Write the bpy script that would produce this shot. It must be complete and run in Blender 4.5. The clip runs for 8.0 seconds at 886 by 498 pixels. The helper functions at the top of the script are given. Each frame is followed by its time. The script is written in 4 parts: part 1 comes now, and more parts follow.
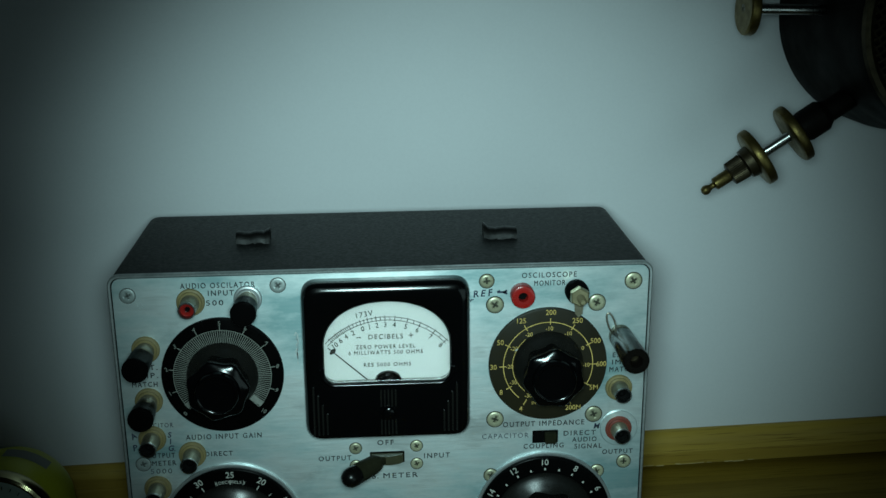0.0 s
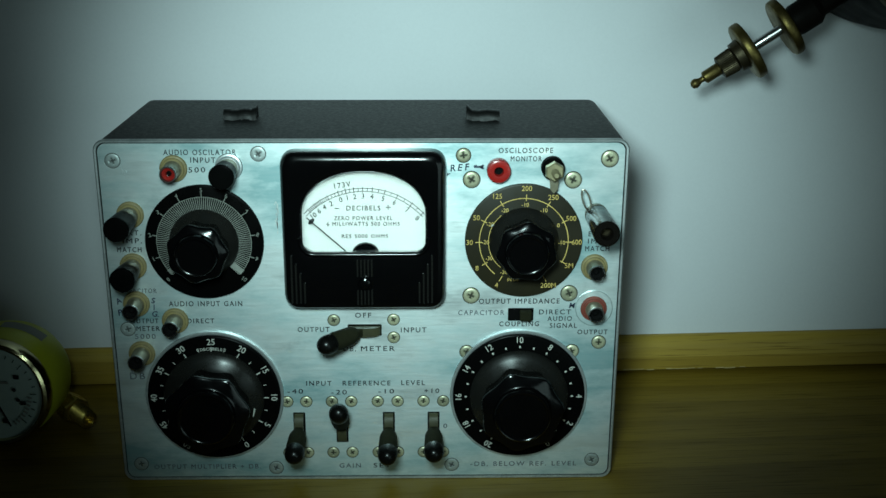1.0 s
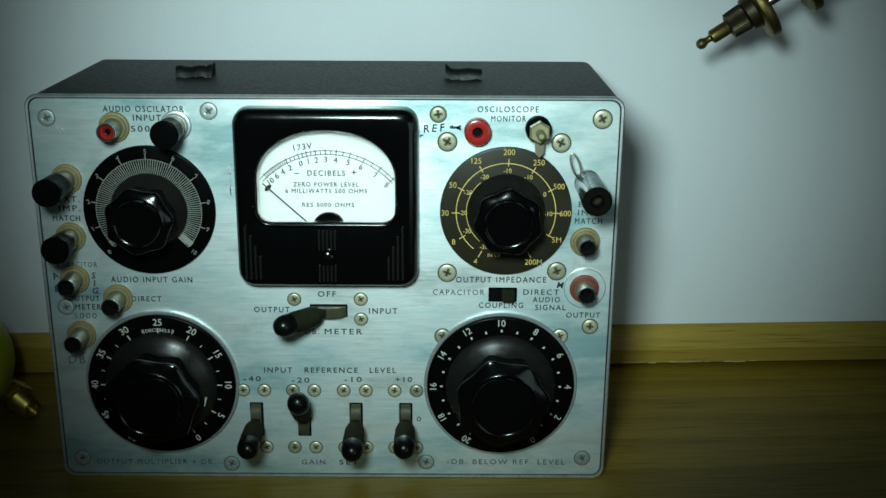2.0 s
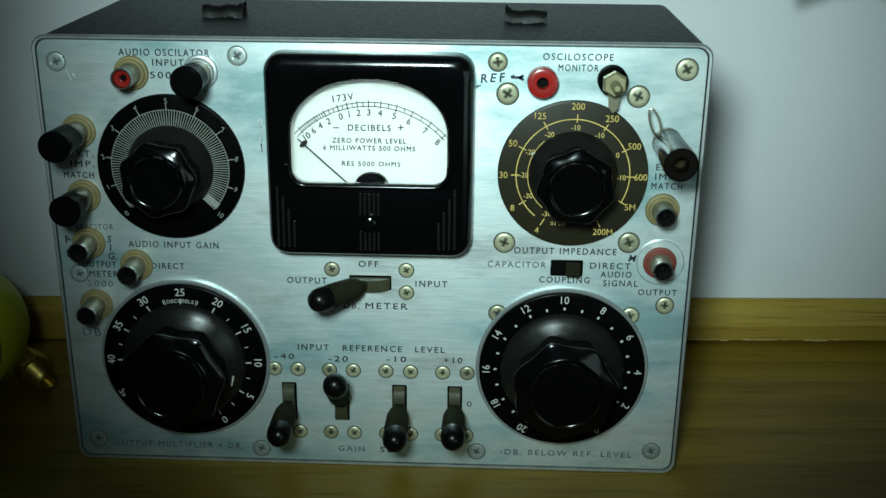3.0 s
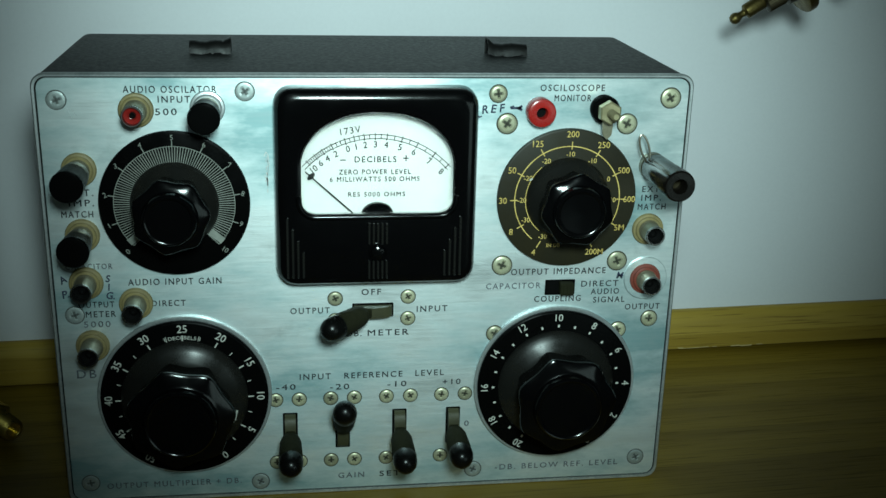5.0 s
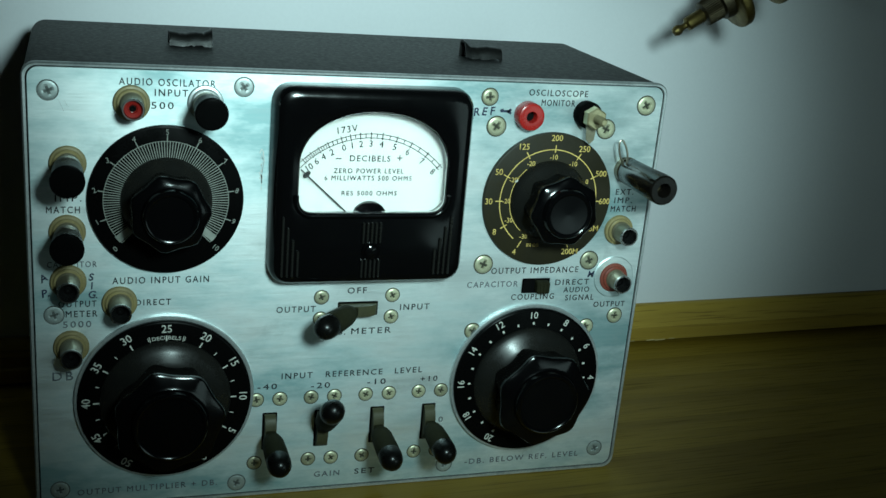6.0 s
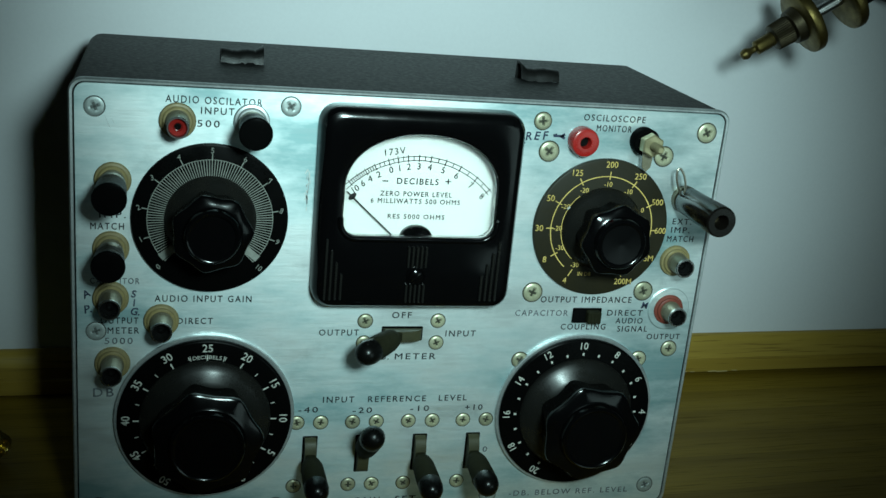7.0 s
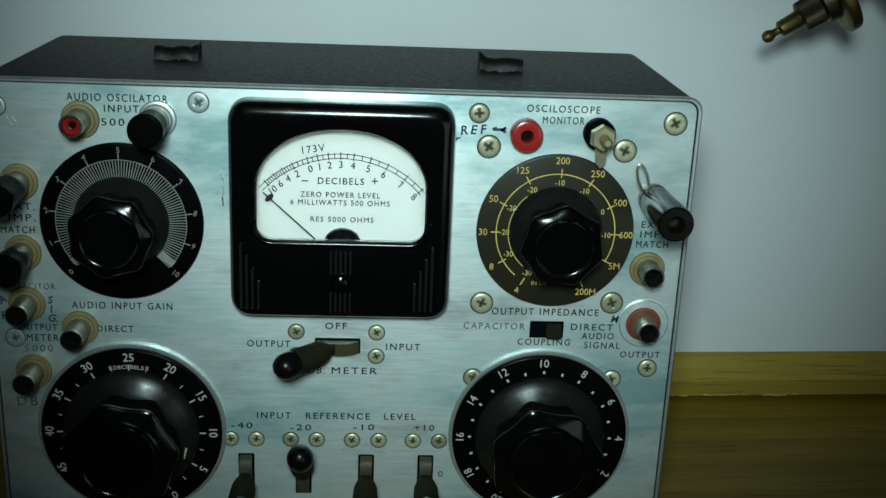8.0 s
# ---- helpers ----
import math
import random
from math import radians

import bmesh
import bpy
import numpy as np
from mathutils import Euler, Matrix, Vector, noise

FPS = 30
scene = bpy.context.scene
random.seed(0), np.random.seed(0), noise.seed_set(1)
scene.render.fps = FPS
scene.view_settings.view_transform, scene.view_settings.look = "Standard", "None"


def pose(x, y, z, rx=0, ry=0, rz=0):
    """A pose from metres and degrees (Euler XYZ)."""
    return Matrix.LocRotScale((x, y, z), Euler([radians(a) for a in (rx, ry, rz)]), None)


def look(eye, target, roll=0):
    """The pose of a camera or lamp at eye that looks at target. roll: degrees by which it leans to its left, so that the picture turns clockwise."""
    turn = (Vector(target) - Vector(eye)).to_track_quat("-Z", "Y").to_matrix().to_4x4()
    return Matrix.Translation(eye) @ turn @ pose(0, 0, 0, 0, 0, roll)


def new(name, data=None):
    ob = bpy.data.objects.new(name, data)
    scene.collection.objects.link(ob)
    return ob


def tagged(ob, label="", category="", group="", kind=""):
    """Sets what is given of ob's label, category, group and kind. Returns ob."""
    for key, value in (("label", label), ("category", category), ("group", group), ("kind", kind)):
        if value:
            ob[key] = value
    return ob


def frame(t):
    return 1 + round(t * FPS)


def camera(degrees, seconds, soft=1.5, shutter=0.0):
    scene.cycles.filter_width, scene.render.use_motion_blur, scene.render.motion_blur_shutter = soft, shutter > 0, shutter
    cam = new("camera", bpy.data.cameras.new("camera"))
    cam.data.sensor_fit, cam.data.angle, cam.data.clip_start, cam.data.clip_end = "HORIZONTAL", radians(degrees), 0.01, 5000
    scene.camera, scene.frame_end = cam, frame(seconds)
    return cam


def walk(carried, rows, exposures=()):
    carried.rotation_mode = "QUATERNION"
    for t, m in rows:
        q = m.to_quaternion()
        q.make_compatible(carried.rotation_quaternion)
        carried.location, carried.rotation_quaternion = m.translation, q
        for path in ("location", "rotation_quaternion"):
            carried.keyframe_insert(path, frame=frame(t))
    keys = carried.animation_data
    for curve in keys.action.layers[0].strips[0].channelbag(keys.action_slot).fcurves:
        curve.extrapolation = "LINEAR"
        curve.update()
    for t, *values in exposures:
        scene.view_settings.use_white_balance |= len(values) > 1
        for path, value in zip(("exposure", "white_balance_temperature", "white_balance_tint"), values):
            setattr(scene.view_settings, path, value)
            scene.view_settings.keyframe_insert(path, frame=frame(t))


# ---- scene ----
cam = camera(43.2, 8.0)
PATH = [
    (0, (-0.005, -0.568, 0.375), (0.119, 1.351, -0.174), -0.5),
    (0.5, (0.009, -0.587, 0.34), (0.07, 1.332, -0.221), -0.0),
    (1, (0.034, -0.594, 0.324), (0.066, 1.317, -0.265), 0.1),
    (1.2, (0.048, -0.596, 0.315), (0.058, 1.323, -0.247), 0.3),
    (2.3, (0.057, -0.503, 0.283), (0.054, 1.404, -0.318), 0.3),
    (2.5, (0.057, -0.485, 0.281), (0.001, 1.403, -0.377), 0.3),
    (3, (0.05, -0.473, 0.275), (-0.02, 1.414, -0.384), 0.5),
    (3.5, (0.048, -0.47, 0.275), (-0.025, 1.416, -0.388), 0.6),
    (4, (0.04, -0.472, 0.277), (0.038, 1.422, -0.365), 1.2),
    (4.5, (0.016, -0.481, 0.276), (0.112, 1.412, -0.363), 0.7),
    (5, (-0.038, -0.486, 0.279), (0.233, 1.4, -0.33), 1.4),
    (5.2, (-0.058, -0.485, 0.279), (0.285, 1.389, -0.328), 2.1),
    (6.3, (-0.135, -0.468, 0.279), (0.517, 1.325, -0.319), 5.4),
    (6.5, (-0.137, -0.465, 0.279), (0.476, 1.342, -0.319), 5.5),
    (7, (-0.107, -0.464, 0.283), (0.379, 1.383, -0.311), 5.5),
    (7.5, (-0.032, -0.46, 0.277), (0.285, 1.426, -0.308), 3.0),
    (8, (0.016, -0.441, 0.275), (0.131, 1.465, -0.322), 2.3),
]
walk(cam, [(t, look(eye, target, roll)) for t, eye, target, roll in PATH],
     [(0, -1.8, 6500, 9.5), (0.25, -1.62, 6500, 10), (0.6, -1.28, 6600, 11), (1.0, -1.14, 6700, 12), (2.4, -1.08, 7000, 17.5), (5.0, -1.05, 6900, 15.5), (6.5, -1.02, 6600, 11.5), (7.2, -1.16, 6750, 13), (8.0, -1.46, 7000, 18)])


# ---- light ----
world = bpy.data.worlds.new("room_light")
world.use_nodes = True
world.node_tree.nodes["Background"].inputs[0].default_value = (0.6, 0.95, 1.0, 1)
world.node_tree.nodes["Background"].inputs[1].default_value = 0.01
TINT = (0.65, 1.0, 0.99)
lamp = new("camera_lamp", bpy.data.lights.new("camera_lamp", "SPOT"))
lamp.data.energy, lamp.data.spot_size, lamp.data.spot_blend, lamp.data.shadow_soft_size = 33, radians(51), 1.0, 0.045
lamp.data.color = TINT
lamp.matrix_world = look((-0.002, -0.5, 0.362), (0.04, 0.0, 0.2))
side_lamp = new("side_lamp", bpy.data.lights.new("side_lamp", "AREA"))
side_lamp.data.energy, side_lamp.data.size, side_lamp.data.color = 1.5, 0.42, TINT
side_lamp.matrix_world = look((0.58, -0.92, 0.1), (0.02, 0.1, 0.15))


# ---- materials ----
def surf(name, a, b=None, rough=0.5, metal=0.0, scale=60.0, stretch=(1, 1, 1), fine=900.0, bump=0.0, rough_var=0.12, wear=None, coat=0.0, random_tone=0.0, spec=0.5):
    """Two colours mixed by a coarse and a fine noise in metres, with roughness and bump from the same noises."""
    m = bpy.data.materials.new(name)
    m.use_nodes = True
    nt = m.node_tree
    n, link = nt.nodes, nt.links.new
    p = n["Principled BSDF"]
    b = b or tuple(c * 0.75 for c in a)
    co, mp = n.new("ShaderNodeTexCoord"), n.new("ShaderNodeMapping")
    mp.inputs["Scale"].default_value = stretch
    link(co.outputs["Object"], mp.inputs["Vector"])
    n1, n2 = n.new("ShaderNodeTexNoise"), n.new("ShaderNodeTexNoise")
    n1.inputs["Scale"].default_value, n1.inputs["Detail"].default_value = scale, 4
    n2.inputs["Scale"].default_value, n2.inputs["Detail"].default_value = fine, 2
    for q in (n1, n2):
        link(mp.outputs[0], q.inputs["Vector"])
    add = n.new("ShaderNodeMath")
    add.operation = "MULTIPLY_ADD"
    link(n2.outputs["Fac"], add.inputs[0])
    add.inputs[1].default_value = 0.4
    link(n1.outputs["Fac"], add.inputs[2])
    ramp = n.new("ShaderNodeMapRange")
    ramp.inputs["From Min"].default_value, ramp.inputs["From Max"].default_value = 0.45, 0.95
    link(add.outputs[0], ramp.inputs["Value"])
    mix = n.new("ShaderNodeMix")
    mix.data_type = "RGBA"
    mix.inputs["A"].default_value, mix.inputs["B"].default_value = (*a, 1), (*b, 1)
    link(ramp.outputs[0], mix.inputs["Factor"])
    colour = mix.outputs["Result"]
    if wear:
        n3, r3, m3 = n.new("ShaderNodeTexNoise"), n.new("ShaderNodeMapRange"), n.new("ShaderNodeMix")
        n3.inputs["Scale"].default_value, n3.inputs["Detail"].default_value, n3.inputs["Roughness"].default_value = wear[1], 6, 0.7
        link(co.outputs["Object"], n3.inputs["Vector"])
        r3.inputs["From Min"].default_value, r3.inputs["From Max"].default_value = wear[2], wear[2] + 0.06
        link(n3.outputs["Fac"], r3.inputs["Value"])
        m3.data_type = "RGBA"
        link(r3.outputs[0], m3.inputs["Factor"])
        link(colour, m3.inputs["A"])
        m3.inputs["B"].default_value = (*wear[0], 1)
        colour = m3.outputs["Result"]
    if random_tone:
        info, hsv, rr = n.new("ShaderNodeObjectInfo"), n.new("ShaderNodeHueSaturation"), n.new("ShaderNodeMapRange")
        rr.inputs["To Min"].default_value, rr.inputs["To Max"].default_value = 1 - random_tone, 1 + random_tone * 0.3
        link(info.outputs["Random"], rr.inputs["Value"])
        link(rr.outputs[0], hsv.inputs["Value"])
        link(colour, hsv.inputs["Color"])
        colour = hsv.outputs[0]
    link(colour, p.inputs["Base Color"])
    rr = n.new("ShaderNodeMapRange")
    rr.inputs["From Min"].default_value, rr.inputs["From Max"].default_value = 0.4, 1.0
    rr.inputs["To Min"].default_value, rr.inputs["To Max"].default_value = max(0.02, rough - rough_var), rough + rough_var
    link(add.outputs[0], rr.inputs["Value"])
    link(rr.outputs[0], p.inputs["Roughness"])
    p.inputs["Metallic"].default_value = metal
    p.inputs["Specular IOR Level"].default_value = spec
    p.inputs["Coat Weight"].default_value = coat
    p.inputs["Coat Roughness"].default_value = 0.08
    if bump:
        bp = n.new("ShaderNodeBump")
        bp.inputs["Strength"].default_value, bp.inputs["Distance"].default_value = bump, 0.0006
        link(add.outputs[0], bp.inputs["Height"])
        link(bp.outputs[0], p.inputs["Normal"])
    return m


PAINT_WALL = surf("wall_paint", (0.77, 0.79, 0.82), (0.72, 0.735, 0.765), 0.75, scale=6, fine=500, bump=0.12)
# tone of the unseen room shell, kept dark to limit bounce and reflections
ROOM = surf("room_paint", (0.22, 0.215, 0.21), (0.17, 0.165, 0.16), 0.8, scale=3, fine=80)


def wood(name, light, dark, pore, rough, spec, width, swirl):
    """Flat-sawn oak along x: wandering growth rings, short dark pores and cloudy stain."""
    m = bpy.data.materials.new(name)
    m.use_nodes = True
    n, link = m.node_tree.nodes, m.node_tree.links.new
    p = n["Principled BSDF"]
    co = n.new("ShaderNodeTexCoord")
    def field(kind, stretch, **settings):
        mp, q = n.new("ShaderNodeMapping"), n.new(kind)
        mp.inputs["Scale"].default_value = stretch
        link(co.outputs["Object"], mp.inputs["Vector"])
        link(mp.outputs[0], q.inputs["Vector"])
        for k, v in settings.items():
            q.inputs[k.replace("_", " ").title()].default_value = v
        return q
    def span(v, a, b, c, d):
        r = n.new("ShaderNodeMapRange")
        for k, x in zip(("From Min", "From Max", "To Min", "To Max"), (a, b, c, d)):
            r.inputs[k].default_value = x
        link(v, r.inputs["Value"])
        return r.outputs[0]
    def mixed(f, a, b):
        x = n.new("ShaderNodeMix")
        x.data_type = "RGBA"
        link(f, x.inputs["Factor"])
        for key, v in (("A", a), ("B", b)):
            if isinstance(v, tuple):
                x.inputs[key].default_value = (*v, 1)
            else:
                link(v, x.inputs[key])
        return x.outputs["Result"]
    f = 2 * math.pi / (20 * width)
    ring = field("ShaderNodeTexWave", (f * 0.10, f, f), scale=1.0, distortion=swirl, detail=3.0, detail_scale=0.16, detail_roughness=0.55)
    ring.bands_direction, ring.wave_profile = "Y", "SAW"
    streak = field("ShaderNodeTexNoise", (5, 170, 170), scale=1.0, detail=4.0, roughness=0.65)
    fleck = field("ShaderNodeTexNoise", (22, 900, 900), scale=1.0, detail=3.0, roughness=0.6)
    cloud = field("ShaderNodeTexNoise", (3, 14, 14), scale=1.0, detail=4.0, roughness=0.6)
    colour = mixed(span(ring.outputs["Fac"], 0.45, 1.0, 0.0, 0.6), light, dark)
    colour = mixed(span(streak.outputs["Fac"], 0.45, 0.70, 0.0, 0.5), colour, dark)
    colour = mixed(span(cloud.outputs["Fac"], 0.40, 0.70, 0.0, 0.55), colour, dark)
    colour = mixed(span(fleck.outputs["Fac"], 0.56, 0.68, 0.0, 0.7), colour, pore)
    link(colour, p.inputs["Base Color"])
    link(span(fleck.outputs["Fac"], 0.4, 0.7, rough - 0.05, rough + 0.15), p.inputs["Roughness"])
    p.inputs["Specular IOR Level"].default_value = spec
    bp = n.new("ShaderNodeBump")
    bp.inputs["Strength"].default_value, bp.inputs["Distance"].default_value = 0.12, 0.0004
    bp.invert = True
    link(fleck.outputs["Fac"], bp.inputs["Height"])
    link(bp.outputs[0], p.inputs["Normal"])
    return m


OAK = wood("oak_top", (0.28, 0.180, 0.022), (0.165, 0.098, 0.010), (0.08, 0.046, 0.006), 0.42, 0.10, 0.026, 26.0)
OAK_TRIM = wood("oak_trim", (0.44, 0.295, 0.055), (0.29, 0.18, 0.028), (0.16, 0.095, 0.016), 0.38, 0.2, 0.016, 10.0)


SPLINTER = surf("pale_splintered_wood", (0.62, 0.48, 0.22), (0.45, 0.33, 0.13), 0.7, scale=300)


def brushed(name):
    """Hand-rubbed aluminium: long fine scratches, cloudy rubbed patches and a few dull stains."""
    m = bpy.data.materials.new(name)
    m.use_nodes = True
    n, link = m.node_tree.nodes, m.node_tree.links.new
    p = n["Principled BSDF"]
    co = n.new("ShaderNodeTexCoord")
    def noisy(scale, stretch, detail, rough=0.6, turn=0.0):
        mp, q = n.new("ShaderNodeMapping"), n.new("ShaderNodeTexNoise")
        mp.inputs["Scale"].default_value, mp.inputs["Rotation"].default_value = stretch, (0, turn, 0)
        q.inputs["Scale"].default_value, q.inputs["Detail"].default_value, q.inputs["Roughness"].default_value = scale, detail, rough
        link(co.outputs["Object"], mp.inputs["Vector"])
        link(mp.outputs[0], q.inputs["Vector"])
        return q.outputs["Fac"]
    def span(v, a, b, c, d):
        r = n.new("ShaderNodeMapRange")
        for k, x in zip(("From Min", "From Max", "To Min", "To Max"), (a, b, c, d)):
            r.inputs[k].default_value = x
        link(v, r.inputs["Value"])
        return r.outputs[0]
    def mixed(f, a, b):
        x = n.new("ShaderNodeMix")
        x.data_type = "RGBA"
        link(f, x.inputs["Factor"])
        for key, v in (("A", a), ("B", b)):
            if isinstance(v, tuple):
                x.inputs[key].default_value = (*v, 1)
            else:
                link(v, x.inputs[key])
        return x.outputs["Result"]
    def total(a, b):
        x = n.new("ShaderNodeMath")
        x.operation = "ADD"
        link(a, x.inputs[0])
        link(b, x.inputs[1])
        return x.outputs[0]
    streak = noisy(300, (0.16, 1, 2.6), 5, 0.7, radians(9))
    cloud = noisy(15, (0.6, 1, 1.7), 6, 0.62, radians(14))
    stain = noisy(42, (0.8, 1, 1.2), 6, 0.7)
    colour = mixed(span(cloud, 0.38, 0.56, 0, 1), (0.25, 0.40, 0.415), (0.85, 0.93, 0.93))
    colour = mixed(span(streak, 0.40, 0.78, 0, 0.36), colour, (0.48, 0.56, 0.58))
    colour = mixed(span(stain, 0.56, 0.74, 0, 0.6), colour, (0.36, 0.44, 0.44))
    link(colour, p.inputs["Base Color"])
    link(total(span(cloud, 0.35, 0.65, 0.56, 0.33), span(streak, 0.3, 0.7, -0.04, 0.07)), p.inputs["Roughness"])
    link(span(cloud, 0.35, 0.65, 0.72, 0.86), p.inputs["Metallic"])
    # rubbed from side to side, so the gloss spreads up and down
    grain = n.new("ShaderNodeTangent")
    grain.direction_type, grain.axis = "RADIAL", "Z"
    link(grain.outputs[0], p.inputs["Tangent"])
    p.inputs["Anisotropic"].default_value, p.inputs["Anisotropic Rotation"].default_value = 0.45, 0.25
    bp = n.new("ShaderNodeBump")
    bp.inputs["Strength"].default_value, bp.inputs["Distance"].default_value = 0.10, 0.0004
    link(streak, bp.inputs["Height"])
    link(bp.outputs[0], p.inputs["Normal"])
    return m


ALU = brushed("brushed_aluminium")
DULL_SCREW = surf("dull_plated_screw", (0.60, 0.68, 0.67), (0.44, 0.50, 0.49), 0.5, 0.7, scale=220, fine=1800, random_tone=0.25)
ALU_EDGE = surf("worn_metal_edge", (0.74, 0.78, 0.78), (0.34, 0.37, 0.38), 0.42, 0.8, scale=70, fine=700)
CRINKLE = surf("black_crinkle_paint", (0.014, 0.015, 0.015), (0.011, 0.012, 0.012), 0.58, spec=0.25, scale=500, fine=3000, bump=0.08, wear=((0.035, 0.035, 0.022), 330, 0.66))
BAKELITE = surf("black_bakelite", (0.002, 0.002, 0.0022), (0.0013, 0.0013, 0.0015), 0.14, spec=0.30, scale=90, fine=1500, rough_var=0.05)
DIAL_BLACK = surf("black_dial_plate", (0.002, 0.002, 0.002), (0.0013, 0.0013, 0.0013), 0.30, spec=0.05, scale=80, fine=900, wear=((0.03, 0.03, 0.028), 120, 0.76))
DIAL_BROWN = surf("dark_olive_dial_plate", (0.023, 0.019, 0.010), (0.014, 0.012, 0.006), 0.42, spec=0.25, scale=50, fine=700, wear=((0.10, 0.085, 0.05), 110, 0.72))
SMOKE = surf("smoky_skirt", (0.012, 0.0115, 0.010), (0.006, 0.006, 0.0055), 0.29, 0.0, spec=0.33, scale=120, fine=1400)
RUBBER = surf("black_rubber", (0.003, 0.003, 0.003), (0.002, 0.002, 0.002), 0.30, spec=0.005, scale=100, fine=1500)
GRIP = surf("dark_brown_grip", (0.024, 0.024, 0.013), (0.014, 0.014, 0.008), 0.62, spec=0.02, scale=120, fine=1500)
GRIP_TIP = surf("worn_black_tip", (0.004, 0.004, 0.0035), (0.002, 0.002, 0.002), 0.3, spec=0.25, scale=160, fine=1800)
ROCKER = surf("olive_brown_rocker", (0.060, 0.057, 0.030), (0.036, 0.034, 0.018), 0.5, spec=0.2, scale=140, fine=1500)
INK = surf("black_engraving", (0.012, 0.014, 0.018), (0.03, 0.033, 0.038), 0.6, spec=0.08, scale=400, fine=3000)
INK_WORN = surf("faded_engraving", (0.03, 0.038, 0.05), (0.15, 0.17, 0.19), 0.6, scale=260, fine=2000)
MARKER = surf("blue_black_marker", (0.014, 0.02, 0.045), (0.03, 0.045, 0.09), 0.6, scale=400, fine=3000)
WHITE_MARK = surf("white_dial_marking", (0.62, 0.62, 0.56), (0.42, 0.42, 0.38), 0.6, scale=260, fine=2000)
GREY_MARK = surf("grey_dial_marking", (0.27, 0.28, 0.25), (0.16, 0.17, 0.15), 0.6, scale=260, fine=2000)
YELLOW_MARK = surf("yellow_dial_marking", (0.78, 0.56, 0.17), (0.52, 0.35, 0.09), 0.6, scale=260, fine=2000)
CARD = surf("white_meter_card", (0.58, 0.58, 0.555), (0.54, 0.54, 0.515), 0.7, scale=30, fine=600)
CARD_INK = surf("meter_print", (0.012, 0.012, 0.012), (0.02, 0.02, 0.02), 0.6, spec=0.1)
NICKEL = surf("yellowed_nickel", (0.66, 0.65, 0.47), (0.46, 0.44, 0.28), 0.42, 0.5, scale=200, fine=1800, random_tone=0.3)
# dark and grey tones for the shade in screw crosses and round their heads
RECESS = surf("dirty_recess", (0.085, 0.085, 0.06), (0.03, 0.03, 0.022), 0.6, spec=0.2)
RECESS_GREY = surf("grey_filled_recess", (0.16, 0.18, 0.17), (0.07, 0.08, 0.08), 0.6, 0.3, scale=900, fine=3000)
SLEEVE = surf("dull_plated_sleeve", (0.30, 0.27, 0.19), (0.17, 0.15, 0.10), 0.42, 0.6, scale=150, fine=1800)
DARK_SLEEVE = surf("tarnished_sleeve", (0.13, 0.105, 0.06), (0.06, 0.05, 0.03), 0.38, 0.85, scale=150, fine=1800)
RED_DARK = surf("dark_red_plastic", (0.26, 0.013, 0.010), (0.18, 0.009, 0.007), 0.3, spec=0.2, scale=150, fine=1500)
FIBRE = surf("amber_fibre_washer", (0.27, 0.21, 0.09), (0.17, 0.13, 0.055), 0.5, scale=180, fine=1500)
FIBRE_RED = surf("red_brown_fibre_washer", (0.24, 0.05, 0.03), (0.15, 0.03, 0.02), 0.5, scale=180, fine=1500)
RED = surf("red_plastic", (0.38, 0.016, 0.012), (0.28, 0.011, 0.009), 0.25, scale=150, fine=1500)
PLUG_BLACK = surf("shiny_black_plug", (0.006, 0.005, 0.004), (0.004, 0.003, 0.0025), 0.22, scale=120, fine=1500, spec=0.16)
HOLE = surf("dark_hole", (0.003, 0.003, 0.003), (0.002, 0.002, 0.002), 0.6, spec=0.05)
BRASS = surf("tarnished_brass", (0.19, 0.14, 0.043), (0.085, 0.06, 0.022), 0.44, 0.9, scale=160, fine=1400, bump=0.3)
BRASS_NUT = surf("aged_yellow_nut", (0.52, 0.46, 0.28), (0.34, 0.29, 0.16), 0.38, 0.7, scale=180, fine=1600)
BRASS_DARK = surf("dark_oxidised_brass", (0.065, 0.05, 0.026), (0.032, 0.025, 0.014), 0.45, 0.8, scale=160, fine=1500, bump=0.2)
BRASS_NEW = surf("bright_yellow_brass", (0.62, 0.47, 0.12), (0.46, 0.33, 0.08), 0.3, 0.9, scale=120, fine=1400)
STEEL = surf("polished_steel", (0.46, 0.46, 0.45), (0.30, 0.30, 0.29), 0.28, 1.0, scale=120, fine=1500, rough_var=0.06)
CHROME_BRASS = surf("brassy_bezel", (0.66, 0.58, 0.34), (0.5, 0.43, 0.22), 0.2, 1.0, scale=90, fine=1500, rough_var=0.06)
DARK_IRON = surf("black_painted_iron", (0.008, 0.0065, 0.005), (0.004, 0.0035, 0.003), 0.55, spec=0.04, scale=60, fine=900, bump=0.3)
MESH_METAL = surf("dark_woven_wire", (0.11, 0.085, 0.045), (0.05, 0.04, 0.024), 0.5, 0.6, scale=120, fine=1500)
YELLOW = surf("yellow_plastic", (0.56, 0.57, 0.035), (0.46, 0.47, 0.028), 0.42, scale=40, fine=900)
GREY_LABEL = surf("grey_label", (0.25, 0.25, 0.22), (0.2, 0.2, 0.18), 0.6)
FACE_GREY = surf("pale_gauge_face", (0.42, 0.50, 0.46), (0.36, 0.44, 0.40), 0.5, scale=60)
LEATHER = surf("cracked_black_leather", (0.006, 0.006, 0.0055), (0.003, 0.003, 0.003), 0.42, spec=0.2, scale=220, fine=1600, bump=0.3)
WIRE = surf("tinned_wire", (0.48, 0.44, 0.36), (0.3, 0.26, 0.2), 0.35, 0.9)
GLASS = bpy.data.materials.new("clear_glass")
GLASS.use_nodes = True
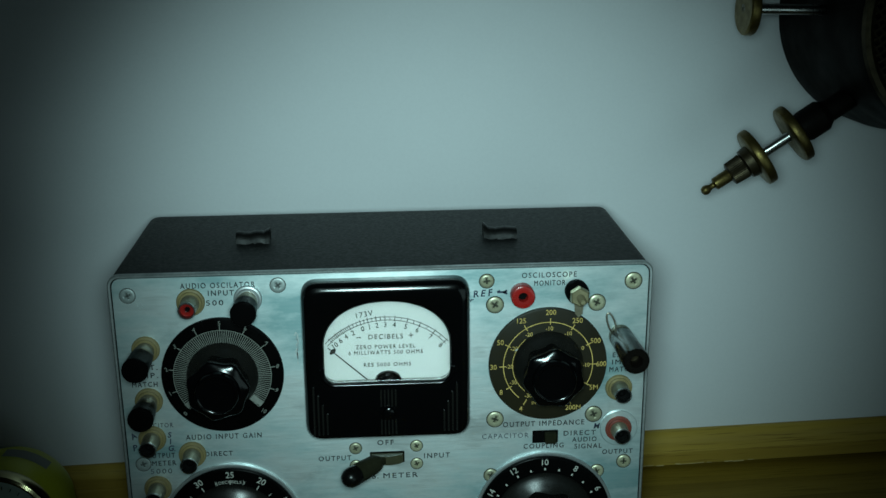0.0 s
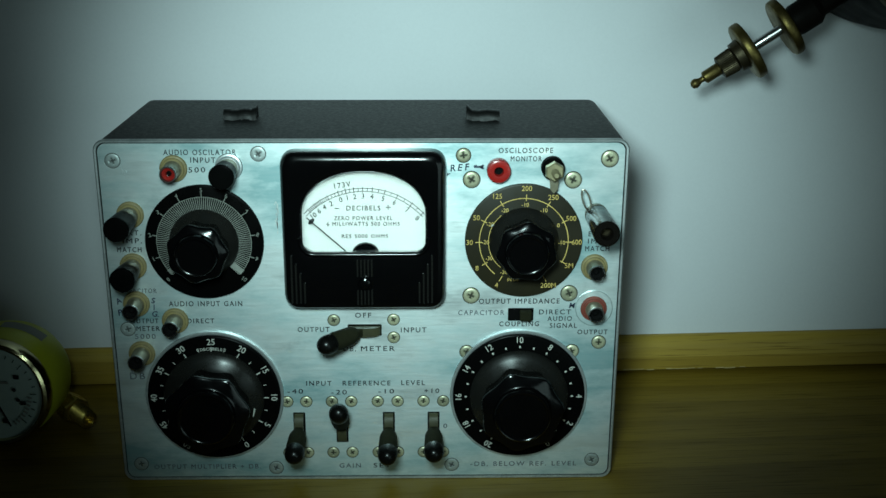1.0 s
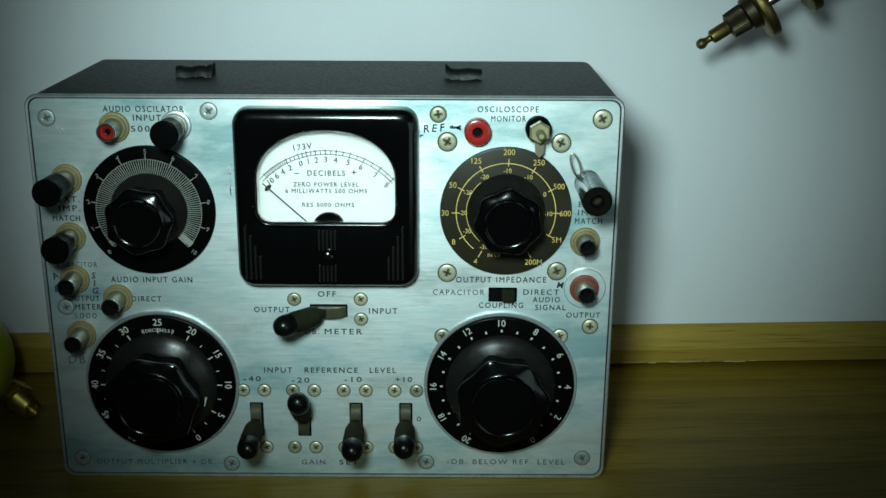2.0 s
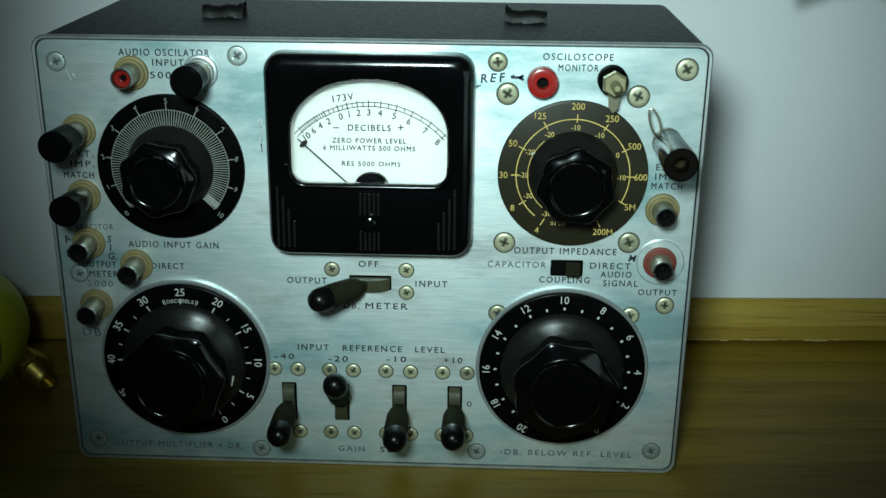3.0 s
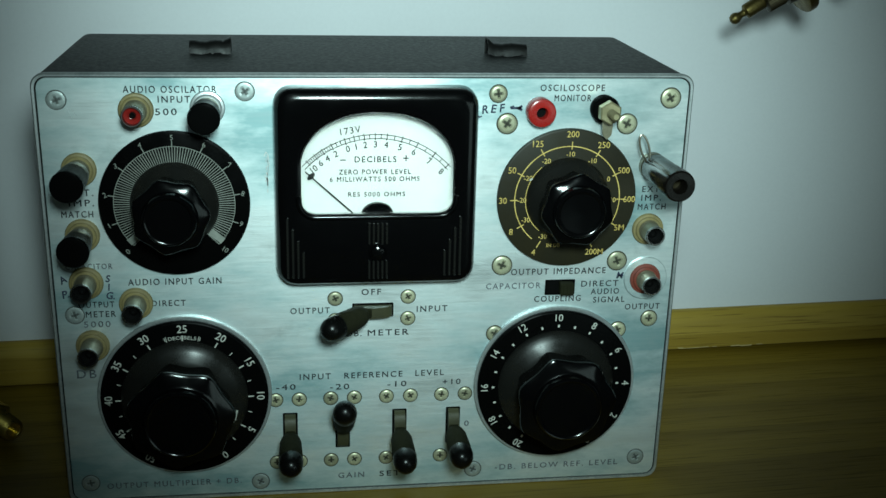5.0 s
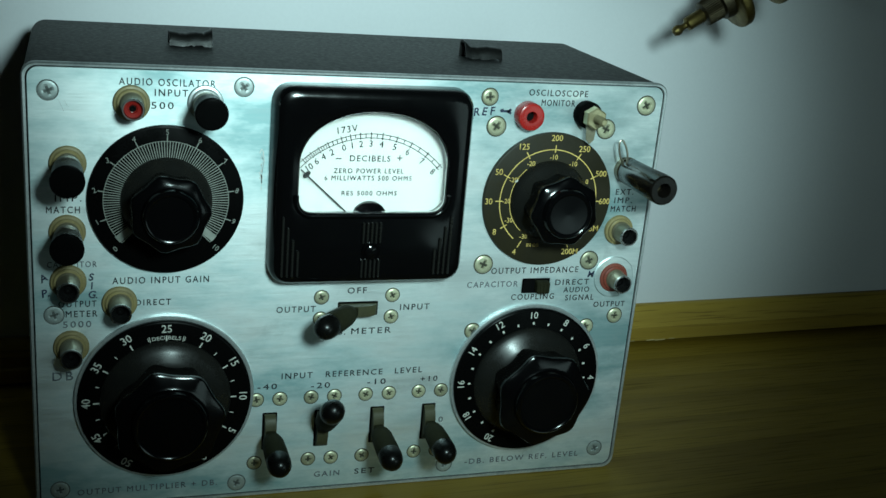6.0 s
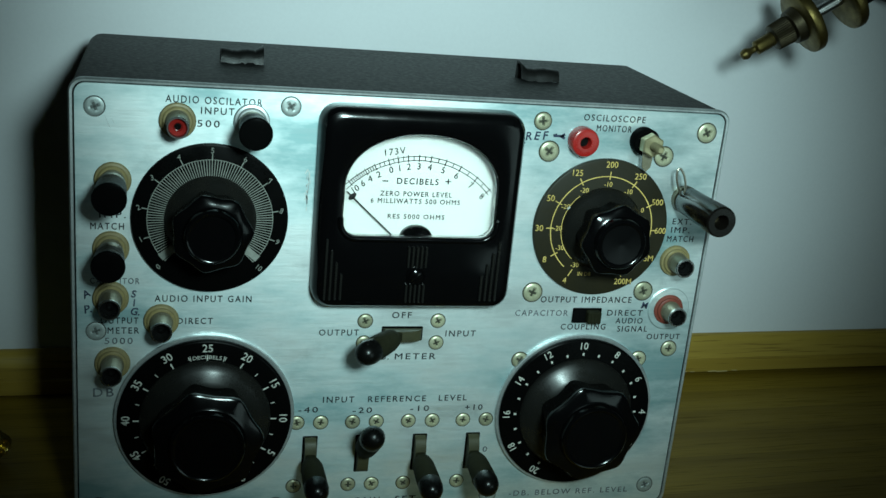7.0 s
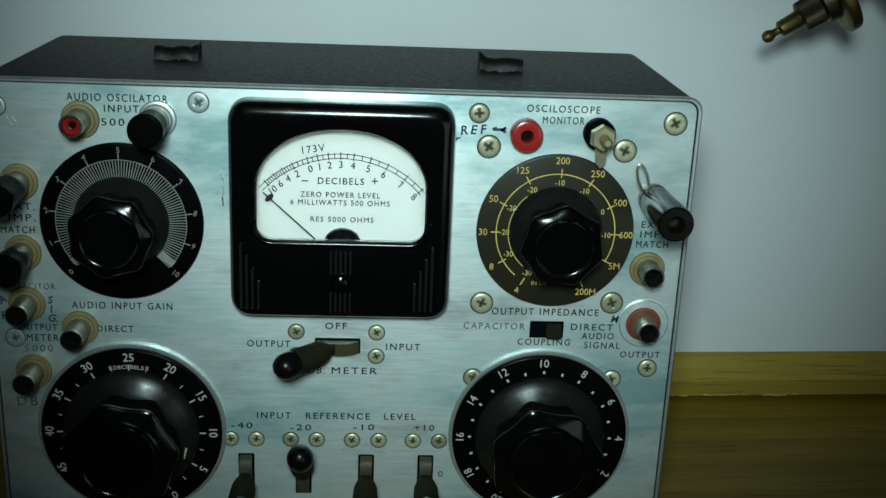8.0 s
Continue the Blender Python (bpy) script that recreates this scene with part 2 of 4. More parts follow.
gp = GLASS.node_tree.nodes["Principled BSDF"]
gp.inputs["Transmission Weight"].default_value, gp.inputs["Roughness"].default_value, gp.inputs["IOR"].default_value = 1.0, 0.02, 1.45

# ---- mesh helpers (all lengths in millimetres, world axes) ----
MM = 0.001
PLACE = {}


def root(name, x, y, z, label, category, group=""):
    ob = new(name)
    ob.empty_display_size = 0.02
    ob.matrix_basis = Matrix.Translation((x * MM, y * MM, z * MM))
    PLACE[ob.name] = ob.matrix_basis.copy()
    return tagged(ob, label, category, group)


def hang(ob, parent, m=None):
    """Parent ob, with its world matrix kept at m."""
    m = m or Matrix.Identity(4)
    PLACE[ob.name] = m
    if parent:
        ob.parent = parent
        ob.matrix_parent_inverse = PLACE[parent.name].inverted()
    ob.matrix_basis = m
    return ob


def part(name, bm, material, parent=None, label="", smooth=True, m=None):
    """Link a bmesh (millimetres) as one mesh object under a thing or under a part."""
    bm.transform(Matrix.Diagonal((MM, MM, MM, 1)))
    bmesh.ops.recalc_face_normals(bm, faces=bm.faces)
    me = bpy.data.meshes.new(name)
    bm.to_mesh(me)
    bm.free()
    me.materials.append(material)
    if smooth:
        me.shade_smooth()
        me.set_sharp_from_angle(angle=radians(35))
    ob = hang(new(name, me), parent, m)
    return tagged(ob, label) if label else ob


def share(ob, parent, m):
    """Another piece on the same mesh."""
    return hang(new(ob.name.split(".")[0], ob.data), parent, m)


def rings(loops, closed_start=True, closed_end=True, bm=None):
    """Skin a list of loops of equally many points."""
    bm = bm or bmesh.new()
    vs = [[bm.verts.new(p) for p in loop] for loop in loops]
    n = len(vs[0])
    for a, b in zip(vs, vs[1:]):
        for i in range(n):
            bm.faces.new((a[i], a[(i + 1) % n], b[(i + 1) % n], b[i]))
    if closed_start:
        bm.faces.new(vs[0])
    if closed_end:
        bm.faces.new(vs[-1])
    return bm


def lathe(profile, x=0.0, z=0.0, n=48, flute=None, bm=None, closed_start=True, closed_end=True):
    """Turned about an axis along y through (x, z); profile: (radius, y). flute(radius, y, angle) may change the radius."""
    loops = []
    for r, y in profile:
        loop = []
        for i in range(n):
            a = 2 * math.pi * i / n
            q = flute(r, y, a) if flute else r
            loop.append((x + q * math.sin(a), y, z + q * math.cos(a)))
        loops.append(loop)
    return rings(loops, closed_start, closed_end, bm)


def rod(p, q, r, n=16, bm=None, r2=None):
    """A bar from p to q."""
    p, q = Vector(p), Vector(q)
    d = (q - p).normalized()
    s = d.orthogonal().normalized()
    t = d.cross(s)
    r2 = r if r2 is None else r2
    loops = [[tuple(c + k * (math.cos(a) * s + math.sin(a) * t)) for a in (2 * math.pi * i / n for i in range(n))] for c, k in ((p, r), (q, r2))]
    return rings(loops, bm=bm)


def turned(profile, start, along, n=40, flute=None):
    """Turned about any axis: profile (radius, distance along)."""
    bm = lathe([(r, s) for r, s in profile], n=n, flute=flute)
    d = Vector(along).normalized()
    turn = Vector((0, 1, 0)).rotation_difference(d).to_matrix().to_4x4()
    bm.transform(Matrix.Translation(start) @ turn)
    return bm


def tube(points, r, n=10):
    """A bent wire through points."""
    pts = [Vector(p) for p in points]
    loops = []
    s = None
    for i, p in enumerate(pts):
        d = (pts[min(i + 1, len(pts) - 1)] - pts[max(i - 1, 0)]).normalized()
        s = d.orthogonal().normalized() if s is None else (s - s.dot(d) * d).normalized()
        t = d.cross(s)
        loops.append([tuple(p + r * (math.cos(a) * s + math.sin(a) * t)) for a in (2 * math.pi * k / n for k in range(n))])
    return rings(loops)


def rrect(x0, x1, z0, z1, r, k=6):
    """Outline of a rounded rectangle in the x, z plane."""
    out = []
    for cx, cz, a0 in ((x1 - r, z1 - r, 0), (x0 + r, z1 - r, 90), (x0 + r, z0 + r, 180), (x1 - r, z0 + r, 270)):
        for i in range(k + 1):
            a = radians(a0 + 90 * i / k)
            out.append((cx + r * math.cos(a), cz + r * math.sin(a)))
    return out


def block(x0, x1, y0, y1, z0, z1, r=0.6, bevel=0.4, k=4):
    """A box with corners rounded in the x, z plane and its front (y0) and back edges bevelled."""
    r = min(r, (x1 - x0) / 2.01, (z1 - z0) / 2.01)
    ri = max(r - bevel, 0.01)
    inner = rrect(x0 + bevel, x1 - bevel, z0 + bevel, z1 - bevel, ri, k)
    outer = rrect(x0, x1, z0, z1, r, k)
    L = lambda o, y: [(a, y, b) for a, b in o]
    return rings([L(inner, y0), L(outer, y0 + bevel), L(outer, y1 - bevel), L(inner, y1)])


def box(x0, x1, y0, y1, z0, z1, bevel=0.0):
    bm = bmesh.new()
    bmesh.ops.create_cube(bm, size=1)
    bm.transform(Matrix.Translation(((x0 + x1) / 2, (y0 + y1) / 2, (z0 + z1) / 2)) @ Matrix.Diagonal((x1 - x0, y1 - y0, z1 - z0, 1)))
    if bevel:
        bmesh.ops.bevel(bm, geom=bm.edges[:], offset=bevel, segments=2, affect="EDGES", profile=0.6)
    return bm


def letters(s, x, z, y, height, width=None, turn=0.0, bold=0.0, bm=None, slant=0.0, space=1.0, heavy=0.0):
    """Writing on a plane that faces -y, centred at (x, z); width: its whole length."""
    cu = bpy.data.curves.new("writing", "FONT")
    cu.body, cu.size, cu.align_x, cu.extrude, cu.offset, cu.resolution_u, cu.shear = s, 1.0, "LEFT", 0.0, bold, 3, slant
    cu.space_character = space
    ob = bpy.data.objects.new("writing", cu)
    scene.collection.objects.link(ob)
    me = bpy.data.meshes.new_from_object(ob.evaluated_get(bpy.context.evaluated_depsgraph_get()))
    bpy.data.objects.remove(ob)
    tmp = bmesh.new()
    tmp.from_mesh(me)
    bpy.data.meshes.remove(me)
    bpy.data.curves.remove(cu)
    xs, ys = [v.co.x for v in tmp.verts], [v.co.y for v in tmp.verts]
    x0, x1, y0, y1 = min(xs), max(xs), min(ys), max(ys)
    sy = height / max(y1 - y0, 0.15)
    sx = width / (x1 - x0) if width else sy * 0.95
    c, sn = math.cos(radians(turn)), math.sin(radians(turn))
    for v in tmp.verts:
        a, b = (v.co.x - (x0 + x1) / 2) * sx, (v.co.y - (y0 + y1) / 2) * sy
        v.co = (x + a * c + b * sn, y, z - a * sn + b * c)
    ext = bmesh.ops.extrude_face_region(tmp, geom=tmp.faces[:])
    for e in ext["geom"]:
        if isinstance(e, bmesh.types.BMVert):
            e.co.y += 0.22
    if heavy:
        more = tmp.copy()
        for v in more.verts:
            v.co += Vector((heavy, 0.04, heavy * 0.6))
        me = bpy.data.meshes.new("t")
        more.to_mesh(me)
        more.free()
        tmp.from_mesh(me)
        bpy.data.meshes.remove(me)
    if bm is None:
        return tmp
    me = bpy.data.meshes.new("t")
    tmp.to_mesh(me)
    tmp.free()
    bm.from_mesh(me)
    bpy.data.meshes.remove(me)
    return bm


def bar(x, z, y, length, width, turn, bm):
    """A printed stroke on a plane that faces -y; turn clockwise from upright."""
    c, s = math.cos(radians(turn)), math.sin(radians(turn))
    vs = []
    for dy in (0, 0.22):
        for a, b in ((-width / 2, -length / 2), (width / 2, -length / 2), (width / 2, length / 2), (-width / 2, length / 2)):
            vs.append(bm.verts.new((x + a * c + b * s, y + dy, z - a * s + b * c)))
    for f in ((0, 1, 2, 3), (7, 6, 5, 4), (0, 4, 5, 1), (1, 5, 6, 2), (2, 6, 7, 3), (3, 7, 4, 0)):
        bm.faces.new([vs[i] for i in f])
    return bm


def arc_band(x, z, y, r, w, a0, a1, n, bm):
    """A printed ring or arc; angles clockwise from the top."""
    for i in range(n):
        q = [radians(a0 + (a1 - a0) * (i + k) / n) for k in (0, 1)]
        vs = [bm.verts.new((x + s * math.sin(a), y, z + s * math.cos(a))) for a, s in ((q[0], r - w / 2), (q[0], r + w / 2), (q[1], r + w / 2), (q[1], r - w / 2))]
        bm.faces.new(vs)
    return bm


def place(x, y, z, spin=0.0):
    return Matrix.Translation((x * MM, y * MM, z * MM)) @ Matrix.Rotation(radians(spin), 4, "Y")


# ---- structure ----
YAW = Matrix.Rotation(radians(3.03), 4, "Z")
WALL_Y = 155.5


def structure(name, bm, material, label, category, smooth=False, m=YAW):
    return tagged(part(name, bm, material, None, label, smooth, m), label, category, kind="structure")


structure("wall_north", box(-1500, 1500, WALL_Y, WALL_Y + 100, -750, 1800), PAINT_WALL, "matt white painted wall behind the wooden bench", "wall")
# unseen shell added to close the room; its dark tone holds bounce down
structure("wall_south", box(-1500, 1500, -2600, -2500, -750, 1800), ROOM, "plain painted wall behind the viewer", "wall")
structure("wall_west", box(-1600, -1500, -2500, WALL_Y, -750, 1800), ROOM, "plain painted side wall, out of view", "wall")
structure("wall_east", box(1500, 1600, -2500, WALL_Y, -750, 1800), ROOM, "plain painted side wall, out of view", "wall")
structure("floor", box(-1500, 1500, -2500, WALL_Y, -800, -750), ROOM, "plain grey floor under the bench, out of view", "floor")
structure("ceiling", box(-1500, 1500, -2500, WALL_Y, 1800, 1850), ROOM, "plain painted ceiling, out of view", "ceiling")
bench = root("workbench", 0, -150, -750, "oak workbench top with dark streaked grain against the wall", "bench")
part("benchtop", box(-1200, 1200, -480, WALL_Y - 1, -38, -1.2, 2), OAK, bench, smooth=False, m=YAW)
for lx in (-1120, 1120):
    for ly in (-420, 80):
        part("leg", box(lx - 35, lx + 35, ly - 35, ly + 35, -750, -38.5, 3), OAK, bench, smooth=False, m=YAW)
# moulded backsplash strip: an open joint over the bench, a worn lower edge, a straight face and a rounded shoulder
prof = [(WALL_Y - 0.5, -1.1), (WALL_Y - 6.0, -1.1), (WALL_Y - 6.0, 0.0), (WALL_Y - 9.6, 0.0), (WALL_Y - 10.6, 0.8), (WALL_Y - 10.6, 8.6), (WALL_Y - 9.7, 9.4), (WALL_Y - 8.8, 9.6)]
prof += [(WALL_Y - 2.0 - 6.6 * math.cos(radians(a)), 9.6 + 14.8 * math.sin(radians(a))) for a in range(5, 91, 10)] + [(WALL_Y - 0.5, 24.4)]
trim = structure("trim", rings([[(x, a, b) for a, b in prof] for x in (-1200, 1200)]), OAK_TRIM, "honey-coloured oak moulding strip along the foot of the wall", "trim", True)

rng = random.Random(9)
for k in range(14):
    part("chip", bar(150 + 9.5 * k + rng.uniform(-3, 3), rng.uniform(0.5, 1.5), WALL_Y - 10.8, rng.uniform(3, 11), rng.uniform(0.35, 0.8), 90 + rng.uniform(-2, 2), bmesh.new()), SPLINTER, trim, "pale splintered edge", False, YAW)

# ---- the instrument ----
test_set = root("audio_test_set", 0, 60, 0, "aluminium-fronted black audio test set standing on the oak bench", "test instrument")

# case: a rounded shell, with a bare metal front lip
L = lambda o, y: [(a * (1 + 5e-5 * (b - 60)), y, b) for a, b in o]
part("case", rings([L(rrect(-143.4, 143.8, -1.0, 202.4, 6), 2.0), L(rrect(-143.2, 143.6, -1.0, 205.2, 7), 113.5), L(rrect(-142.8, 143.2, -0.6, 204.8, 7), 116), L(rrect(-141.7, 142.1, 0.6, 203.6, 7), 117.5)]),
     CRINKLE, test_set, "black crinkle-painted steel case")
part("case_lip", rings([L(rrect(-142.1, 142.5, 0.4, 201.3, 5), 0.6), L(rrect(-142.2, 142.6, 0.3, 201.4, 5), -0.3), L(rrect(-143.2, 143.6, -0.9, 202.2, 5.5), -0.4), L(rrect(-143.8, 144.2, -1.2, 202.8, 6), 0.4), L(rrect(-143.8, 144.2, -1.2, 202.8, 6), 2.6), L(rrect(-143.3, 143.7, -0.9, 202.2, 5.5), 2.8)], False, False),
     ALU_EDGE, test_set, "bare worn metal front lip")
panel = part("front_panel", rings([L(rrect(-141.6, 142.0, 0.8, 200.9, 4.7), 2.0), L(rrect(-141.6, 142.0, 0.8, 200.9, 4.7), 0.3), L(rrect(-141.4, 141.8, 1.0, 200.7, 4.5), 0.0)]),
             ALU, test_set, "brushed aluminium front panel with engraved lettering", smooth=False)
part("panel_seam", rings([L(rrect(-142.4, 142.8, 0.1, 201.6, 5), 1.0), L(rrect(-140.6, 141.0, 1.7, 200.0, 4.5), 1.0)], False, False), HOLE, test_set, "dark gap round the panel")


def strap_clip(x, y, torn):
    """A bent leather keeper on the top of the case: it rises at the back and folds down at the front, with a ragged edge; torn: the end that curls up."""
    fold = [(5.0, 0.0), (4.6, 3.4), (3.0, 5.4), (0.0, 5.9), (-3.2, 5.6), (-4.8, 4.4), (-5.6, 2.2), (-6.0, 0.5)]
    n, jit = 17, random.Random(int(x))
    outer, inner = [], []
    for i in range(n):
        u = 2 * i / (n - 1) - 1
        curl = max(0.0, u * torn - 0.62) * 6.5
        sag = 0.35 * math.sin(5 * u) + jit.uniform(-0.25, 0.25)
        row_o, row_i = [], []
        for j, (dy, dz) in enumerate(fold):
            back = 1 - j / (len(fold) - 1)
            ragged = jit.uniform(-0.5, 0.5) if j == len(fold) - 1 else 0.0
            z = case_top(y + dy) + max(dz + (sag + curl * (0.4 + back)) * min(dz / 3, 1) + ragged, 0.0)
            row_o.append((x + 9.6 * u, y + dy, z))
            row_i.append((x + 9.6 * u, y + dy * 0.8 + 0.1, z - min(1.1, dz * 0.5 + 0.05)))
        outer.append(row_o)
        inner.append(row_i)
    bm = rings([o + i[::-1] for o, i in zip(outer, inner)])
    part("strap_keeper", bm, LEATHER, test_set, "cracked black leather handle keeper")


def case_top(y):
    return 202.4 + 2.8 * (y - 2.0) / 111.5 - 0.1


strap_clip(-73.4, 57, 1)
strap_clip(68.0, 54, -1)


# screws: domed heads with a sunk cross
def screw_mesh(r, proud, cross):
    n = 48
    def star(a, arm, half):
        f = (a + math.pi / 4) % (math.pi / 2) - math.pi / 4
        return arm / math.cos(f) if abs(math.tan(f)) < half / arm else half / abs(math.sin(f))
    def loop(y, rad):
        return [((rad(2 * math.pi * i / n)) * math.sin(2 * math.pi * i / n), y, (rad(2 * math.pi * i / n)) * math.cos(2 * math.pi * i / n)) for i in range(n)]
    c = lambda q: (lambda a: q)
    s = lambda k: (lambda a: star(a, cross * k, cross * 0.30 * k))
    head = rings([loop(0.3, c(r * 1.0)), loop(-proud * 0.4, c(r)), loop(-proud * 0.85, c(r * 0.88)), loop(-proud, c(r * 0.7)), loop(-proud, s(1.0)), loop(-0.06, s(0.72))], False, True)
    return head


def make_screw(r, proud, material, recess_tone):
    head = part("screw", screw_mesh(r, proud, r * 0.62), material, test_set)
    # flat bars and a ring put the recess and countersink shade into colour
    bm = bmesh.new()
    for t in (0, 90):
        bar(0, 0, -0.14, r * 0.9, r * 0.26, t, bm)
    slot = part("cross_recess", bm, recess_tone, head, smooth=False)
    seat = part("countersink", lathe([(r * 1.0, -0.05), (r * 1.14, -0.12), (r * 1.16, 0.1)], n=32, closed_start=False, closed_end=False), recess_tone, head)
    return head, slot, seat


kinds = {"big": make_screw(4.3, 0.7, NICKEL, RECESS), "mid": make_screw(3.7, 0.8, NICKEL, RECESS), "small": make_screw(3.15, 0.7, NICKEL, RECESS), "flush": make_screw(3.8, 0.3, DULL_SCREW, RECESS_GREY)}
SCREWS = [("flush", -134.6, 191.4), ("big", 134.6, 192), ("flush", -133, 9.5), ("flush", 132, 10.5), ("flush", -56, 195), ("mid", 55, 194), ("big", 59.5, 180.5), ("big", 115, 180.2), ("big", 59.8, 113.5), ("big", 115, 114.6),
          ("mid", 133, 85), ("flush", -134, 94.2), ("small", -17.8, 99), ("small", 16, 99.2), ("small", 16, 88.4), ("small", -17.8, 88.4), ("flush", -54, 6.4), ("flush", 49.3, 7.8), ("mid", 57.6, 79.4), ("mid", 117.8, 79.6)]
SCREWS += [("small", x, z) for z in (48.8, 16.2) for x in (-46, -35, -20.2, -9, 6.3, 17.8, 32.8, 44.2)]
first = set()
rng = random.Random(4)
for kind, x, z in SCREWS:
    m = place(x, 0, z, rng.uniform(-40, 40))
    trio = kinds[kind]
    if kind in first:
        head = share(trio[0], test_set, m)
        for sub in trio[1:]:
            share(sub, head, m)
    else:
        first.add(kind)
        for ob in trio:
            PLACE[ob.name] = m
        for ob, par in zip(trio, (test_set, trio[0], trio[0])):
            ob.matrix_parent_inverse = PLACE[par.name].inverted()
            ob.matrix_basis = m

# engraved writing on the panel
T = -0.16
WRITING = [
    ("AUDIO OSCILATOR", -87.5, 195.9, 39, 3.0, 0), ("INPUT", -86, 191.6, 13.5, 2.9, 0), ("500", -89.6, 186.2, 9, 2.9, 0),
    ("OSCILOSCOPE", 88.7, 196.6, 29.5, 2.9, 0), ("MONITOR", 89, 192, 16.8, 2.9, 0),
    ("EXT.", -127.5, 150.8, 10.5, 2.9, 0), ("IMP.", -127.5, 146.2, 10.5, 2.9, 0), ("MATCH", -129.6, 141.1, 13.4, 2.9, 0),
    ("CAPACITOR", -126.4, 117, 20, 2.6, 1), ("OUTPUT", -124.4, 99, 15.5, 2.8, 0), ("METER", -122.8, 94.4, 13, 2.8, 0), ("5000", -124.7, 89.6, 11.6, 2.9, 1),
    ("DIRECT", -92.8, 98.9, 15, 2.8, 0), ("AUDIO INPUT GAIN", -89.5, 109.2, 41, 3.0, 0), ("DB", -131, 65.4, 8.5, 4.0, 1),
    ("OFF", -1.2, 101.9, 9, 2.9, 0), ("OUTPUT", -29.4, 93.4, 18, 2.9, 0), ("INPUT", 27.3, 92.9, 14.4, 2.9, 0), ("DB.", -9.2, 81.5, 7, 2.9, 0), ("METER", 6.8, 81.6, 19.2, 2.9, 0),
    ("INPUT", -27.4, 60.2, 14.5, 2.9, 0), ("REFERENCE", 0.0, 60.2, 27.5, 2.9, 0), ("LEVEL", 26.8, 60.3, 13.6, 2.9, 0),
    ("-40", -41.2, 55.3, 9, 2.8, 0), ("-20", -16.0, 54.6, 9, 2.8, 0), ("-10", 11.2, 55.1, 9, 2.8, 0), ("+10", 37.5, 55.2, 8.6, 2.8, 0), ("0", 45.4, 32.8, 2.2, 2.8, 1),
    ("GAIN", -10.6, 7.5, 12.5, 2.8, 1), ("SET", 8.2, 7.5, 10, 2.8, 0), ("OUTPUT MULTIPLIER + DB.", -94.4, 7.4, 62.5, 2.9, 1), ("-DB. BELOW REF. LEVEL", 91.6, 8.1, 62.5, 2.9, 1),
    ("EXT.", 129.4, 149.4, 9.5, 2.8, 0), ("IMP.", 129.2, 145.2, 9.5, 2.8, 0), ("MATCH", 129.8, 140.9, 13.4, 2.9, 0),
    ("OUTPUT IMPEDANCE", 87, 110.0, 45.5, 3.0, 0), ("CAPACITOR", 65.6, 103.2, 26, 2.9, 1), ("COUPLING", 87.2, 96.3, 22.5, 2.9, 0), ("DIRECT", 107.4, 103.4, 18, 2.9, 0),
    ("AUDIO", 110.2, 99.4, 13.8, 2.8, 0), ("SIGNAL", 112.4, 95.2, 15.4, 2.9, 0), ("OUTPUT", 129.2, 91.2, 17.2, 2.8, 0),
]
for s, x, z, w, h, worn in WRITING:
    part("lettering", letters(s, x, z, T, h, w, space=1.3, heavy=0.09), INK_WORN if worn else INK, panel, smooth=False)
for s, x, z, h, turn in (("S", -118.6, 111.2, 3.4, 4), ("I", -118.4, 107.2, 3.2, -3), ("G.", -117.9, 103.2, 3.4, 5), ("P.", -137.4, 104.2, 3.6, -12), ("A", -138.2, 111.0, 3.4, -30), ("MC", 118.6, 107.2, 3.4, 4), ("R", 49.2, 187.0, 3.8, -6), ("E", 53.2, 187.3, 3.8, 2), ("F", 57.0, 187.6, 3.8, -4)):
    part("marker_note", letters(s, x, z, T, h, turn=turn, bold=0.02, slant=0.15), MARKER, panel, "hand-written marker note", smooth=False)
bm = bmesh.new()
for x, z, l, w, t in ((63.2, 187.6, 5.0, 1.1, 88), (65.0, 187.9, 2.4, 1.1, 60), (65.0, 187.1, 2.4, 1.1, 115), (61.4, 188.2, 1.8, 0.6, 70), (47.0, 183.6, 2.0, 0.5, 70), (46.4, 183.4, 1.6, 0.5, 20)):
    bar(x, z, T, l, w, t, bm)
part("marker_arrow", bm, MARKER, panel, smooth=False)
for x, z, l, w, t in ((-129.6, 185.4, 5.4, 0.14, -24), (-127.6, 186.0, 3.2, 0.12, -32), (-46.9, 160.0, 5.0, 0.35, 6), (-47.3, 155.2, 4.2, 0.6, -4), (-47.6, 165.0, 2.6, 0.3, 10), (104, 101.2, 12, 0.18, 89)):
    part("scratch", bar(x, z, -0.1, l, w, t, bmesh.new()), ALU_EDGE, panel, "bright scratch in the panel", smooth=False)

bm = bmesh.new()
for k in range(16):
    bar(-47.3 + rng.gauss(0, 0.5), rng.uniform(150, 168), -0.1, rng.uniform(0.6, 2.6), rng.uniform(0.2, 0.7), rng.uniform(-25, 25), bm)
part("corrosion_fleck", bm, CARD, panel, "pale corrosion flecks beside the meter", smooth=False)

# ---- meter ----
meter = part("meter_bezel", bmesh.new(), BAKELITE, test_set, "glossy black moulded meter case with an arched window")
MX, MZ, ND = 0.8, 160.0, 168


